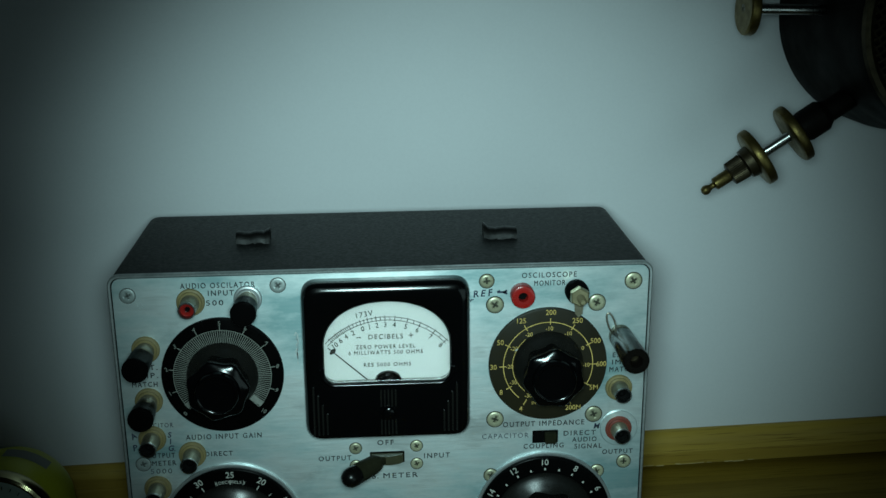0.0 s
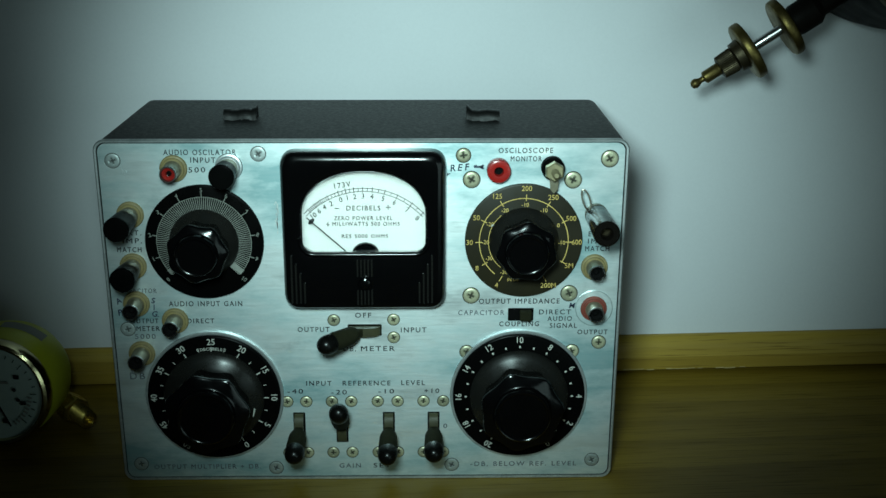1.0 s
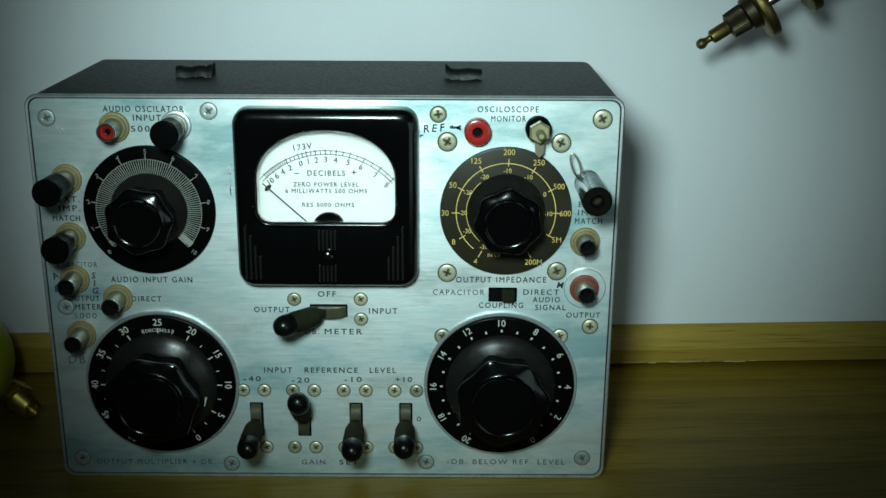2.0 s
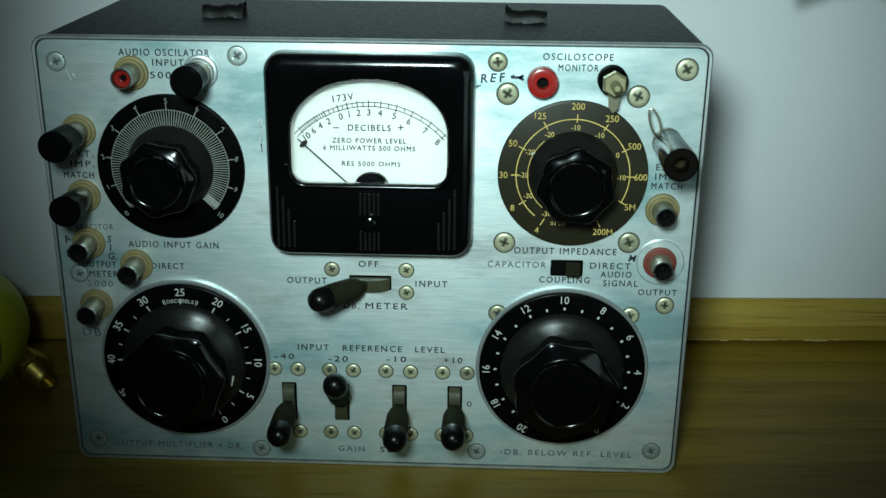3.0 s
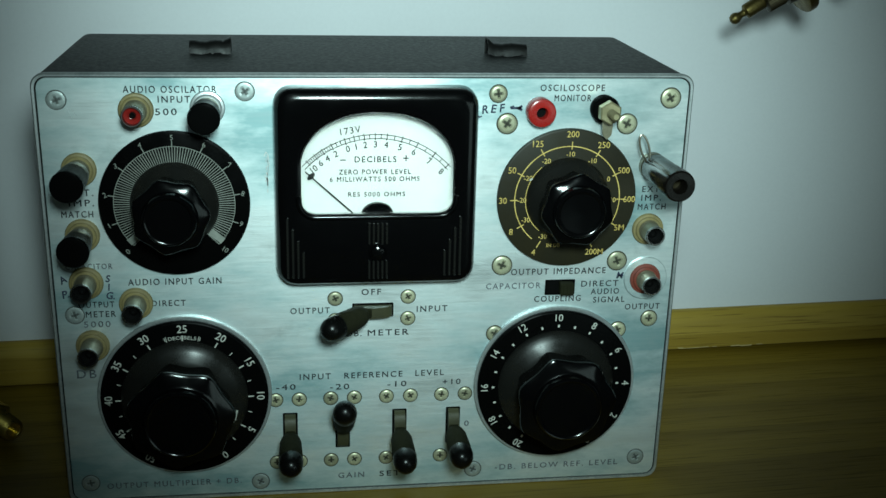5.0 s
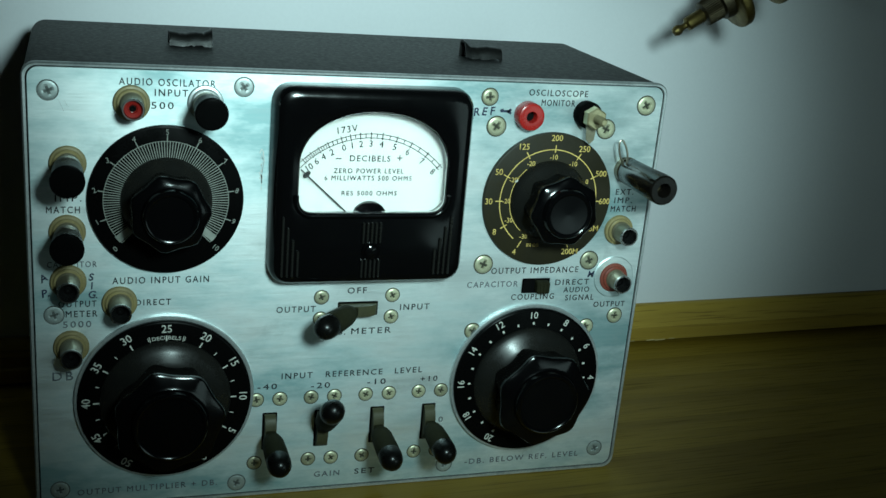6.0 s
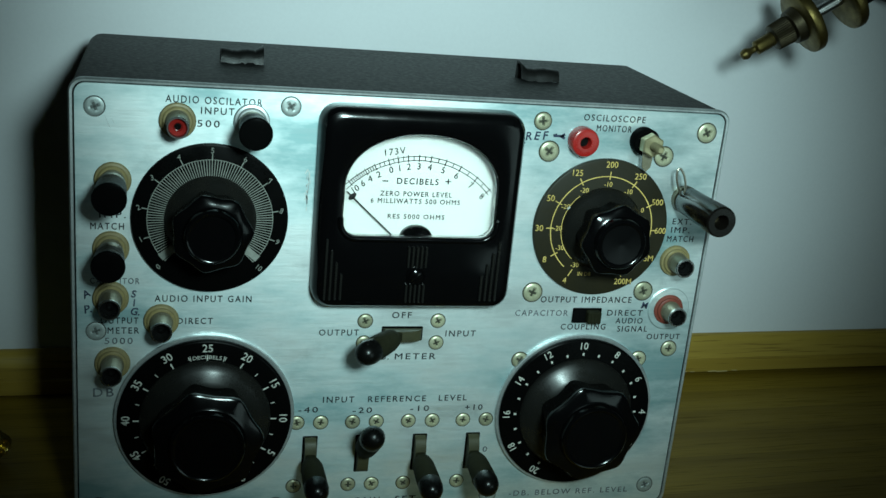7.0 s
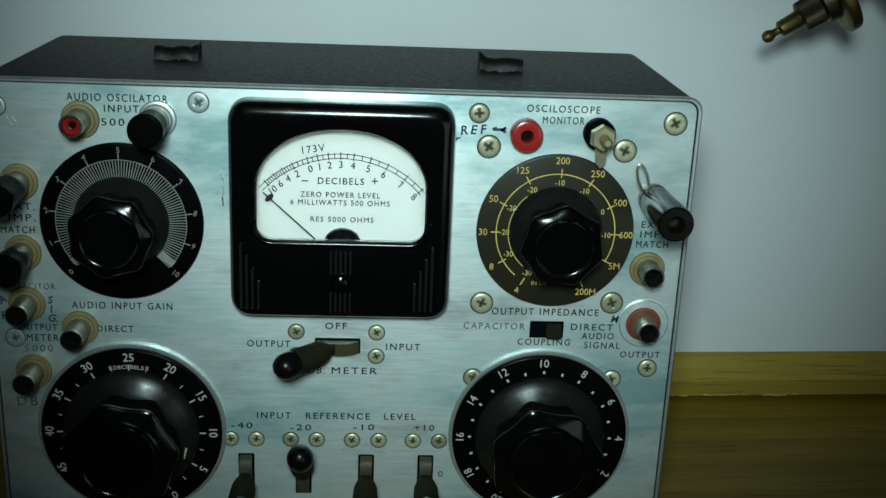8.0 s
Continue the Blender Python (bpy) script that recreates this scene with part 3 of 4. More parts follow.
def polar(outline, n=ND):
    """A star-shaped outline sampled at even angles about the window's middle."""
    pts = [(a - MX, b - MZ) for a, b in outline]
    out = []
    for i in range(n):
        t = 2 * math.pi * (i + 0.5) / n
        d = (math.sin(t), math.cos(t))
        best = 0
        for (ax, az), (bx, bz) in zip(pts, pts[1:] + pts[:1]):
            ex, ez = bx - ax, bz - az
            det = d[0] * -ez + d[1] * ex
            if abs(det) < 1e-9:
                continue
            s = (ax * -ez + az * ex) / det
            u = (d[0] * az - d[1] * ax) / det
            if s > 0 and -1e-6 <= u <= 1 + 1e-6:
                best = max(best, s)
        out.append((MX + best * d[0], MZ + best * d[1]))
    return out


def window(grow=0.0):
    """The arched window: flat foot with rounded corners, upright sides, a wide arch."""
    x0, x1, z0, zs, r = -32.4 - grow, 34.0 + grow, 142.6 - grow, 163.0, 6.0 + grow
    out = [(x1 - r + r * math.cos(radians(a)), z0 + r - r * math.sin(radians(a))) for a in range(0, 91, 10)]
    out += [(x0 + r - r * math.sin(radians(a)), z0 + r - r * math.cos(radians(a))) for a in range(0, 91, 10)]
    cx, hw, rise = (x0 + x1) / 2, (x1 - x0) / 2, 24.0 + grow
    out += [(cx - hw * math.copysign(abs(math.cos(radians(a))) ** 0.92, math.cos(radians(a))), zs + rise * math.sin(radians(a)) ** 0.95) for a in range(4, 177, 4)]
    return out


def frame_at(inset, r):
    return polar(rrect(-44.2 + inset, 45.6 - inset, 108.4 + inset, 198.0 - inset, r, 8))


Y = lambda o, y: [(a, y, b) for a, b in o]
bm = rings([Y(frame_at(0, 8), 0.2), Y(frame_at(0.3, 8), -6.0), Y(frame_at(0.9, 7.6), -8.5), Y(frame_at(2.0, 7), -10.3), Y(frame_at(3.6, 6.5), -11.1), Y(frame_at(5.2, 6), -11.3),
            Y(polar(window(2.2)), -11.3), Y(polar(window(0.9)), -10.9), Y(polar(window(0.2)), -9.6), Y(polar(window(1.8)), -2.0)], True, False)
old = meter.data
bm.transform(Matrix.Diagonal((MM, MM, MM, 1)))
bmesh.ops.recalc_face_normals(bm, faces=bm.faces)
bm.to_mesh(old)
bm.free()
old.shade_smooth()
old.set_sharp_from_angle(angle=radians(30))
part("meter_card", rings([Y(polar(window(2.3)), -2.0), Y(polar(window(2.3)), -1.4)]), CARD, meter, "bright white printed meter card", smooth=False)
glass = part("meter_glass", rings([Y(polar(window(0.1)), -9.2), Y(polar(window(0.1)), -8.2)]), GLASS, meter, "clear meter glass", smooth=False)
glass.visible_shadow = False
# raised lip under the window
lip = [p for p in window(1.4)[:20]]
lip = [(35.4, 150.5)] + lip + [(-33.8, 150.5)]
part("window_lip", tube([(a, -11.2, b) for a, b in lip], 1.35, 12), BAKELITE, meter, "raised glossy lip under the window")
for i in range(5):
    x = 0.9 + (i - 2) * 1.95
    part("rib", block(x - 0.5, x + 0.5, -12.6, -11.1, 128.6, 138.4, 0.5, 0.3, 2), SMOKE, meter)
    part("rib", block(x - 0.5, x + 0.5, -12.6, -11.1, 112.5, 121.0, 0.5, 0.3, 2), SMOKE, meter)
for i, top in enumerate((141, 136, 130.6, 125.4)):
    for sx in (-1, 1):
        x = -0.6 + sx * (38.4 - i * 2.3)
        part("rib", block(x - 0.55, x + 0.55, -12.5, -11.1, 113.4, top, 0.5, 0.3, 2), SMOKE, meter)
zero = part("zero_screw", lathe([(4.2, -11.1), (4.2, -12.2), (3.5, -12.8), (3.2, -12.5), (2.9, -13.3), (1.6, -13.9), (0.2, -14.0)], 0.9, 125.0, 32), BAKELITE, meter, "slotted zero-adjust screw")
part("slot", bar(0.9, 125.0, -14.05, 4.6, 0.7, 62, bmesh.new()), RUBBER, zero, smooth=False)
part("pivot_cover", rings([[(1.2 + r * math.cos(radians(a)), y, 139.8 + r * 0.8 * math.sin(radians(a))) for a in range(0, 181, 12)] for r, y in ((7.4, -2.1), (7.4, -4.4), (6.6, -5.0))]), BAKELITE, meter, "black pivot cover")

# printing on the card
C, PX, PZ = -2.25, 0.6, 131.8
ink = bmesh.new()
arc_band(PX, PZ, C, 44.6, 0.34, -47.5, 48.5, 60, ink)
arc_band(PX, PZ, C, 42.8, 0.34, -47.5, 48.5, 60, ink)
NUM = [("10", -43.2), ("6", -37.6), ("4", -32.4), ("2", -26.4), ("0", -18.2), ("1", -12.8), ("2", -7.0), ("3", -0.6), ("4", 6.3), ("5", 15.2), ("6", 24.6), ("7", 36.2), ("8", 46.6)]
part("scale_arc", ink, CARD_INK, meter, smooth=False)
for (s, a), (s2, a2) in zip(NUM, NUM[1:] + [("", 46.6)]):
    steps = 4 if a < -30 else (3 if a < -20 else 2)
    for k in range(steps):
        t = a + (a2 - a) * k / steps
        part("tick", bar(PX + 43.8 * math.sin(radians(t)), PZ + 43.8 * math.cos(radians(t)), C, 3.2 if k == 0 else 2.2, 0.4 if k == 0 else 0.32, t, bmesh.new()), CARD_INK, meter, smooth=False)
        if s2 == "":
            break
    r = 40.2
    part("numeral", letters(s, PX + r * math.sin(radians(a)), PZ + r * math.cos(radians(a)), C, 2.8, turn=a * 0.75, heavy=0.07), CARD_INK, meter, smooth=False)
for s, x, z, w, h in (("DECIBELS", 0.3, 165.2, 18.5, 2.7), ("ZERO POWER LEVEL", 0.1, 159.5, 32, 2.2), ("6 MILLIWATTS 500 OHMS", 0.1, 156.2, 40, 2.2), ("RES 5000 OHMS", 0.9, 149.2, 25.5, 2.1)):
    part("printed_words", letters(s, x, z, C, h, w, space=1.25, heavy=0.06), CARD_INK, meter, smooth=False)
part("printed_words", letters("173V", -10.8, 178.2, C, 3.0, 9.0, turn=-9, heavy=0.04, space=1.2), CARD_INK, meter, smooth=False)
bm = bar(-14.1, 165.0, C, 2.6, 0.42, 90, bmesh.new())
bar(13.9, 165.6, C, 2.6, 0.42, 90, bm)
bar(13.9, 165.6, C, 2.6, 0.42, 0, bm)
part("sign_marks", bm, CARD_INK, meter, smooth=False)
needle = part("needle", rod((PX - 4.0, -3.6, PZ + 3.4), (PX - 31.4, -3.4, PZ + 28.4), 0.36, 8, r2=0.30), CARD_INK, meter, "fine black needle resting at the low end")
bm = lathe([(0.1, -3.9), (1.1, -3.7), (1.1, -3.2), (0.1, -3.0)], 0, 0, 16)
bm.transform(Matrix.Translation((PX - 28.8, 0, PZ + 26.2)) @ Matrix.Rotation(radians(47), 4, "Y") @ Matrix.Diagonal((1.0, 1, 1.9, 1)))
part("spade_tip", bm, CARD_INK, needle)


# ---- knobs and dials ----
def fluted(lobes, depth, y_in, y_out, phase):
    """Pointed lobes with wide hollows between them."""
    def f(r, y, a):
        if y_out - 1e-6 <= y <= y_in + 1e-6:
            return r - depth * (0.5 - 0.5 * math.cos(lobes * (a - radians(phase)))) ** 0.75
        return r
    return f


def knob(dial, x, z, y0, skirt_r, body_r, cap_r, length, phase, lobes=7):
    """A bakelite knob: a domed skirt, a scalloped body that widens outwards and a dished round cap with a raised ring."""
    y = lambda t: y0 - t * length
    sk = part("knob_skirt", lathe([(skirt_r + 0.3, y0 + 0.4), (skirt_r + 0.3, y0 - 0.6), (skirt_r, y0 - 1.2), (skirt_r * 0.85 + body_r * 0.12, y0 - 2.3), (skirt_r * 0.6 + body_r * 0.32, y0 - 3.8), (body_r * 0.86, y0 - 5.6), (body_r * 0.78, y0 - 7.4)], x, z, 96), SMOKE, dial, "shiny black domed skirt")
    kn = part("knob", lathe([(body_r * 0.80, y0 - 4.0), (body_r * 0.86, y0 - 5.5), (body_r * 0.90, y(0.42)), (body_r * 0.97, y(0.66)), (body_r, y(0.76)), (body_r * 0.985, y(0.795)), (body_r * 0.94, y(0.82)), (cap_r + 2.2, y(0.84)), (cap_r + 1.1, y(0.86)), (cap_r + 0.5, y(0.945)), (cap_r + 0.1, y(0.98)), (cap_r - 0.6, y(1.0)), (cap_r - 1.3, y(0.992)), (cap_r - 2.0, y(0.965)), (0.2, y(0.955))], x, z, 140,
              fluted(lobes, body_r * 0.09, y0 - 4.0, y(0.82), phase)), BAKELITE, dial, "scalloped black bakelite knob")
    return sk, kn


# audio input gain dial
GX, GZ = -87.6, 145.6
gain = part("dial", lathe([(32.6, 0.1), (32.6, -1.6), (32.3, -2.1), (31.6, -2.3), (0.5, -2.3)], GX, GZ, 96), DIAL_BLACK, test_set, "black numbered gain dial with a fine line scale")
ticks = bmesh.new()
for i in range(101):
    a = -135 + 2.7 * i
    bar(GX + 22.4 * math.sin(radians(a)), GZ + 22.4 * math.cos(radians(a)), -2.45, 7.2, 0.34, a, ticks)
arc_band(GX, GZ, -2.47, 26.0, 0.3, -135, 135, 90, ticks)
tagged(part("fine_scale", ticks, GREY_MARK, gain, "fine radial scale lines", smooth=False), kind="stuff")
for i in range(11):
    a = -135 + 27 * i
    r = radians(a)
    part("numeral", letters(str(i), GX + 29.9 * math.sin(r), GZ + 29.9 * math.cos(r), -2.5, 2.3, turn=a * 0.25), GREY_MARK, gain, smooth=False)
    if 0 < i < 10:
        part("tick", bar(GX + 27.2 * math.sin(r), GZ + 27.2 * math.cos(r), -2.5, 2.8, 0.4, a, bmesh.new()), GREY_MARK, gain, smooth=False)
    else:
        a2 = a - 5 if i == 10 else a + 5
        part("end_mark", bar(GX + 23.0 * math.sin(radians(a2)), GZ + 23.0 * math.cos(radians(a2)), -2.52, 7.0, 3.2, a2, bmesh.new()), GREY_MARK, gain, "pale end-stop block", smooth=False)
sk, kn = knob(gain, GX, GZ, -2.3, 18.8, 16.8, 10.8, 26.5, -16)
part("pointer_line", bar(GX + 0.6, GZ + 17.4, -3.9, 1.8, 0.5, 4, bmesh.new()), WHITE_MARK, sk, smooth=False)

# output impedance dial
IX, IZ = 88.6, 145.8
imp = part("dial", lathe([(32.6, 0.1), (32.6, -1.4), (32.3, -1.9), (31.6, -2.1), (0.5, -2.1)], IX, IZ, 96), DIAL_BROWN, test_set, "dark olive impedance dial with yellow hand-lettered numbers")
part("scale_ring", arc_band(IX, IZ, -2.28, 24.6, 0.45, -140, 120, 96, bmesh.new()), YELLOW_MARK, imp, smooth=False)
for s, a, r in (("4", -150, 29.5), ("8", -121, 30.0), ("30", -91, 30.0), ("50", -62.5, 29.6), ("125", -30, 29.8), ("200", 2, 30.2), ("250", 32, 29.6), ("500", 63, 29.0), ("600", 91, 29.4), ("5M", 119, 29.2), ("200M", 151, 29.4)):
    t = radians(a)
    part("numeral", letters(s, IX + r * math.sin(t), IZ + r * math.cos(t), -2.3, 2.9, bold=0.004), YELLOW_MARK, imp, smooth=False)
    part("tick", bar(IX + 25.0 * math.sin(t), IZ + 25.0 * math.cos(t), -2.3, 3.6, 0.45, a, bmesh.new()), YELLOW_MARK, imp, smooth=False)
for s, a, r in (("-30", -149, 20.8), ("-30", -117, 21.4), ("-20", -91, 21.2), ("-20", -62, 21.2), ("-20", -31, 20.8), ("-10", 1, 21.0), ("-10", 31, 20.8), ("0", 64, 21.0), ("-10", 92, 21.0)):
    t = radians(a)
    part("numeral", letters(s, IX + r * math.sin(t), IZ + r * math.cos(t), -2.3, 2.3), YELLOW_MARK, imp, smooth=False)
part("inner_ring", arc_band(IX, IZ, -2.28, 19.6, 0.3, -140, -40, 40, bmesh.new()), YELLOW_MARK, imp, smooth=False)
part("numeral", letters("IN DB", IX - 5.5, IZ - 22.2, -2.3, 1.8), YELLOW_MARK, imp, smooth=False)
knob(imp, IX, IZ, -2.1, 19.0, 16.8, 11.0, 26.0, 4)
bm = bar(IX - 17.6, IZ + 9.6, -3.4, 1.6, 0.8, 50, bmesh.new())
part("chip", bm, WHITE_MARK, imp, smooth=False)


def big_dial(x, z, label):
    d = part("dial", lathe([(38.0, -1.8), (38.0, -3.2), (37.5, -3.7), (36.8, -3.9), (0.5, -3.9)], x, z, 120), DIAL_BLACK, test_set, label)
    part("dial_rim", lathe([(39.6, 0.1), (39.6, -1.6), (39.2, -2.0), (38.2, -2.0), (37.6, -1.8)], x, z, 120, closed_end=False), ALU_EDGE, d, "thin bright metal rim")
    return d


# output multiplier dial
DX, DZ = -87.2, 53.2
out = big_dial(DX, DZ, "large black decibel dial numbered in fives with white numerals")
for i, s in enumerate(("50", "45", "40", "35", "30", "25", "20", "15", "10", "5", "0")):
    a = -150 + 30 * i
    t = radians(a)
    part("numeral", letters(s, DX + 34.4 * math.sin(t), DZ + 34.4 * math.cos(t), -4.05, 3.7, turn=a, bold=0.01), WHITE_MARK, out, smooth=False)
    part("tick", bar(DX + 30.0 * math.sin(t), DZ + 30.0 * math.cos(t), -4.05, 2.6, 0.6, a, bmesh.new()), WHITE_MARK, out, smooth=False)
    if i < 10:
        t = radians(a + 15)
        part("tick", bar(DX + 30.4 * math.sin(t), DZ + 30.4 * math.cos(t), -4.05, 1.8, 0.35, a + 15, bmesh.new()), WHITE_MARK, out, smooth=False)
for s, a in (("DECI", -6.6), ("BELS", 6.6)):
    part("dial_word", letters(s, DX + 30.2 * math.sin(radians(a)), DZ + 30.2 * math.cos(radians(a)), -4.05, 1.7, 5.6, turn=a), WHITE_MARK, out, smooth=False)
bm = bar(DX - 7.2, DZ + 29.4, -4.05, 2.6, 0.3, -13, bmesh.new())
part("word_bar", bar(DX + 7.2, DZ + 29.4, -4.05, 2.6, 0.3, 13, bm), WHITE_MARK, out, smooth=False)
sk, kn = knob(out, DX, DZ, -3.9, 28.4, 24.2, 15.4, 28.5, -18)
part("pointer_line", rod((DX, -5.2, DZ + 27.4), (DX, -7.0, DZ + 23.6), 0.36, 6), WHITE_MARK, sk, smooth=False)
for a, b in (((4.0, -7.6, 22.0), (8.6, -7.0, 22.6)), ((1.8, -8.2, 21.4), (4.2, -7.7, 21.8)), ((23.6, -8.6, -4.8), (22.6, -8.8, -9.6))):
    part("chip", rod([DX + a[0], a[1], DZ + a[2]], [DX + b[0], b[1], DZ + b[2]], 0.55, 5, r2=0.3), WHITE_MARK, sk, "pale chip in the bakelite", smooth=False)

# reference level dial
RX, RZ = 87.7, 53.2
ref = big_dial(RX, RZ, "large black decibel dial numbered in twos with white numerals")
for i, s in enumerate(("20", "18", "16", "14", "12", "10", "8", "6", "4", "2", "0")):
    a = -150 + 30 * i
    t = radians(a)
    part("numeral", letters(s, RX + 34.8 * math.sin(t), RZ + 34.8 * math.cos(t), -4.05, 3.5, turn=a), WHITE_MARK, ref, smooth=False)
    for b in (a, a + 15)[:2 if i < 10 else 1]:
        t = radians(b)
        part("dot", bar(RX + 30.6 * math.sin(t), RZ + 30.6 * math.cos(t), -4.05, 1.3, 0.9, b, bmesh.new()), WHITE_MARK, ref, smooth=False)
knob(ref, RX, RZ, -3.9, 28.0, 24.0, 15.2, 28.0, -18)


# ---- sockets ----
def phono_jack(x, z, washer, core, reach=12.0, label="plated phono socket on an amber fibre washer"):
    j = part("phono_socket", lathe([(5.0, -2.6), (4.9, -4.0), (4.55, -4.4), (4.4, -reach + 0.9)], x, z, 40, closed_end=False), SLEEVE, test_set, label)
    part("mouth_ring", lathe([(4.3, -reach + 1.2), (4.55, -reach + 0.9), (4.55, -reach + 0.2), (4.3, -reach), (3.85, -reach), (3.7, -reach + 0.5), (3.6, -3.0)], x, z, 40, closed_start=False, closed_end=False), STEEL, j, "bright worn rim")
    part("fibre_washer", lathe([(7.5, 0.1), (7.5, -0.9), (7.1, -1.5), (6.2, -1.7), (6.1, -2.6), (5.6, -3.0), (4.4, -3.0)], x, z, 40), washer, j)
    back = reach - (2.4 if core is RED_DARK else 4.2)
    part("insulator", lathe([(3.65, -back + 2.0), (3.6, -back), (1.9, -back + 0.2), (1.7, -back + 1.0), (0.2, -back + 1.5)], x, z, 28), core, j)
    part("inner_contact", lathe([(1.4, -3), (1.4, -back + 0.7), (0.9, -back + 0.5), (0.2, -back + 0.9)], x, z, 16), HOLE, j)
    return j


JACKS = [(-102, 187, FIBRE, RED_DARK), (-72, 188, ALU_EDGE, HOLE), (-127.4, 161.2, FIBRE, HOLE), (-128, 131.6, FIBRE, HOLE), (-128, 109.4, FIBRE, HOLE), (-107, 99.2, FIBRE, HOLE), (-127.2, 79.4, FIBRE, HOLE)]
PLUGGED = {(-72, 188), (-127.4, 161.2), (-128, 131.6)}
for x, z, w, c in JACKS:
    phono_jack(x, z, w, c, 12.0 if (x, z) in PLUGGED else 15.0)
phono_jack(128.6, 130.2, FIBRE, HOLE, 12.6)
jk = phono_jack(129.2, 105.6, FIBRE_RED, HOLE, 12.0, "plated phono socket on a red-brown washer")
part("large_washer", lathe([(10.6, 0.1), (10.6, -0.5), (10.2, -0.8), (6.0, -0.9), (6.0, 0.1)], 129.4, 105.8, 48), ALU, jk, "wide flat metal washer")
# red banana socket and black binding post
bs = part("banana_socket", lathe([(6.5, 0.1), (6.5, -5.4), (6.1, -6.3), (5.3, -6.6), (2.7, -6.4), (2.4, -5.8), (2.3, -1)], 74, 186.2, 40, closed_end=False), RED, test_set, "bright red plastic banana socket")
part("contact_hole", lathe([(2.5, -2.4), (2.5, -2.6), (0.2, -2.6)], 74, 186.2, 20), HOLE, bs)
bp = part("binding_post", lathe([(6.3, 0.1), (6.3, -5.0), (5.8, -6.0), (4.5, -6.2), (3.4, -8.0)], 103.4, 187.4, 40), RUBBER, test_set, "black binding post with a brass nut")
part("hex_nut", lathe([(4.6, -8.0), (5.3, -8.5), (5.3, -12.4), (4.6, -13.0), (2.2, -13.0)], 103.4, 187.4, 6), BRASS_NUT, bp, "dull yellow hexagon nut")
part("threaded_stud", lathe([(2.1 if k % 2 else 1.75, -13.0 - 0.45 * k) for k in range(17)] + [(1.2, -21.0)], 103.4, 187.4, 20), BRASS_NUT, bp)
lug = [(a, b) for a, b in ((-3.2, 1.0), (-2.4, -5.5), (-2.0, -10.0), (0, -12.2), (2.0, -10.0), (2.4, -5.5), (3.2, 1.0), (0, 3))]
part("solder_lug", rings([[(103.8 + a, y, 186.6 + b) for a, b in lug] for y in (-7.4, -6.8)]), SLEEVE, bp, "tarnished solder lug hanging under the nut", smooth=False)

# slide switch
sw = part("slide_switch", rings([L(rrect(80.6, 95.0, 98.4, 106.0, 0.5), -0.5), L(rrect(81.2, 94.4, 99.0, 105.4, 0.4), -0.5), L(rrect(81.2, 94.4, 99.0, 105.4, 0.4), 0.02)]), HOLE, test_set, "black two-way slide switch")
part("slider", block(87.4, 94.0, -4.6, -0.2, 99.2, 105.2, 0.8, 0.6), GRIP, sw, "ridged dark slider")
for k in range(3):
    part("ridge", block(88.6 + k * 1.8, 89.4 + k * 1.8, -5.1, -4.5, 99.6, 104.8, 0.3, 0.2, 2), GRIP, sw)


# ---- lever switches ----
def lever_switch(x, z, tilt, sideways=False, label="lever switch with a rounded black grip"):
    """A slot in the panel, a brown shank and a rounded grip; tilt: degrees off straight, upwards or to the side."""
    s = place(x, 0, z, 90 if sideways else 0)
    sl = part("lever_switch", rings([L(rrect(-3.5, 3.5, -9.6, 9.6, 0.6), -0.12), L(rrect(-3.1, 3.1, -9.2, 9.2, 0.5), -0.12), L(rrect(-3.1, 3.1, -9.2, 9.2, 0.5), 0.05)]), HOLE, test_set, label, m=s)
    part("rocker", rings([[(dx, -0.3 - 4.6 * math.cos(radians(a)), 9.0 * math.sin(radians(a))) for a in range(-90, 91, 12)] for dx in (-2.6, 2.6)]), ROCKER, sl, "curved brown rocker in the slot", m=s)
    t = s @ Matrix.Rotation(radians(-tilt), 4, "X")
    part("shank", block(-2.4, 2.4, -12.0, -0.5, -2.6, 2.6, 1.0, 0.5), GRIP, sl, m=t)
    part("grip", lathe([(2.8, -6.5), (4.3, -8.5), (5.1, -12.0), (5.4, -20), (5.5, -26.5)], 0, 0, 32), GRIP, sl, "dull dark brown grip", m=t)
    part("grip_cap", lathe([(5.52, -26.2), (5.6, -28.5), (5.2, -31.6), (4.0, -33.8), (2.1, -35.1), (0.2, -35.4)], 0, 0, 32), GRIP_TIP, sl, "shiny black rounded tip", m=t)
    return sl


lever_switch(-39.4, 32.4, -4)
lever_switch(-14.6, 32.4, 41, label="lever switch pushed up, with a rounded black grip")
lever_switch(12.6, 32.4, -6)
lever_switch(38.6, 32.4, -3)
lever_switch(-0.4, 93.0, -41, True, "lever switch lying sideways, with a rounded black grip")


# ---- plugs in the sockets ----
def phono_plug(x, z, y0, y1, sleeve):
    p = root("phono_plug", x, y0, z, "black phono plug pushed into a socket of the panel", "plug", "black plugs")
    part("collar", lathe([(4.5, y0 + 0.2), (5.6, y0), (5.8, y0 - 3.5), (5.5, y0 - 5.0), (5.0, y0 - 7.0)], x, z, 36), sleeve, p, "dull metal collar")
    part("body", lathe([(5.2, y0 - 4.5), (6.1, y0 - 6.0), (6.6, y1 + 2.2), (6.75, y1 + 1.2), (6.4, y1 + 0.3), (5.6, y1), (0.2, y1 + 0.3)], x, z, 40), RUBBER, p, "black rubbery plug body")


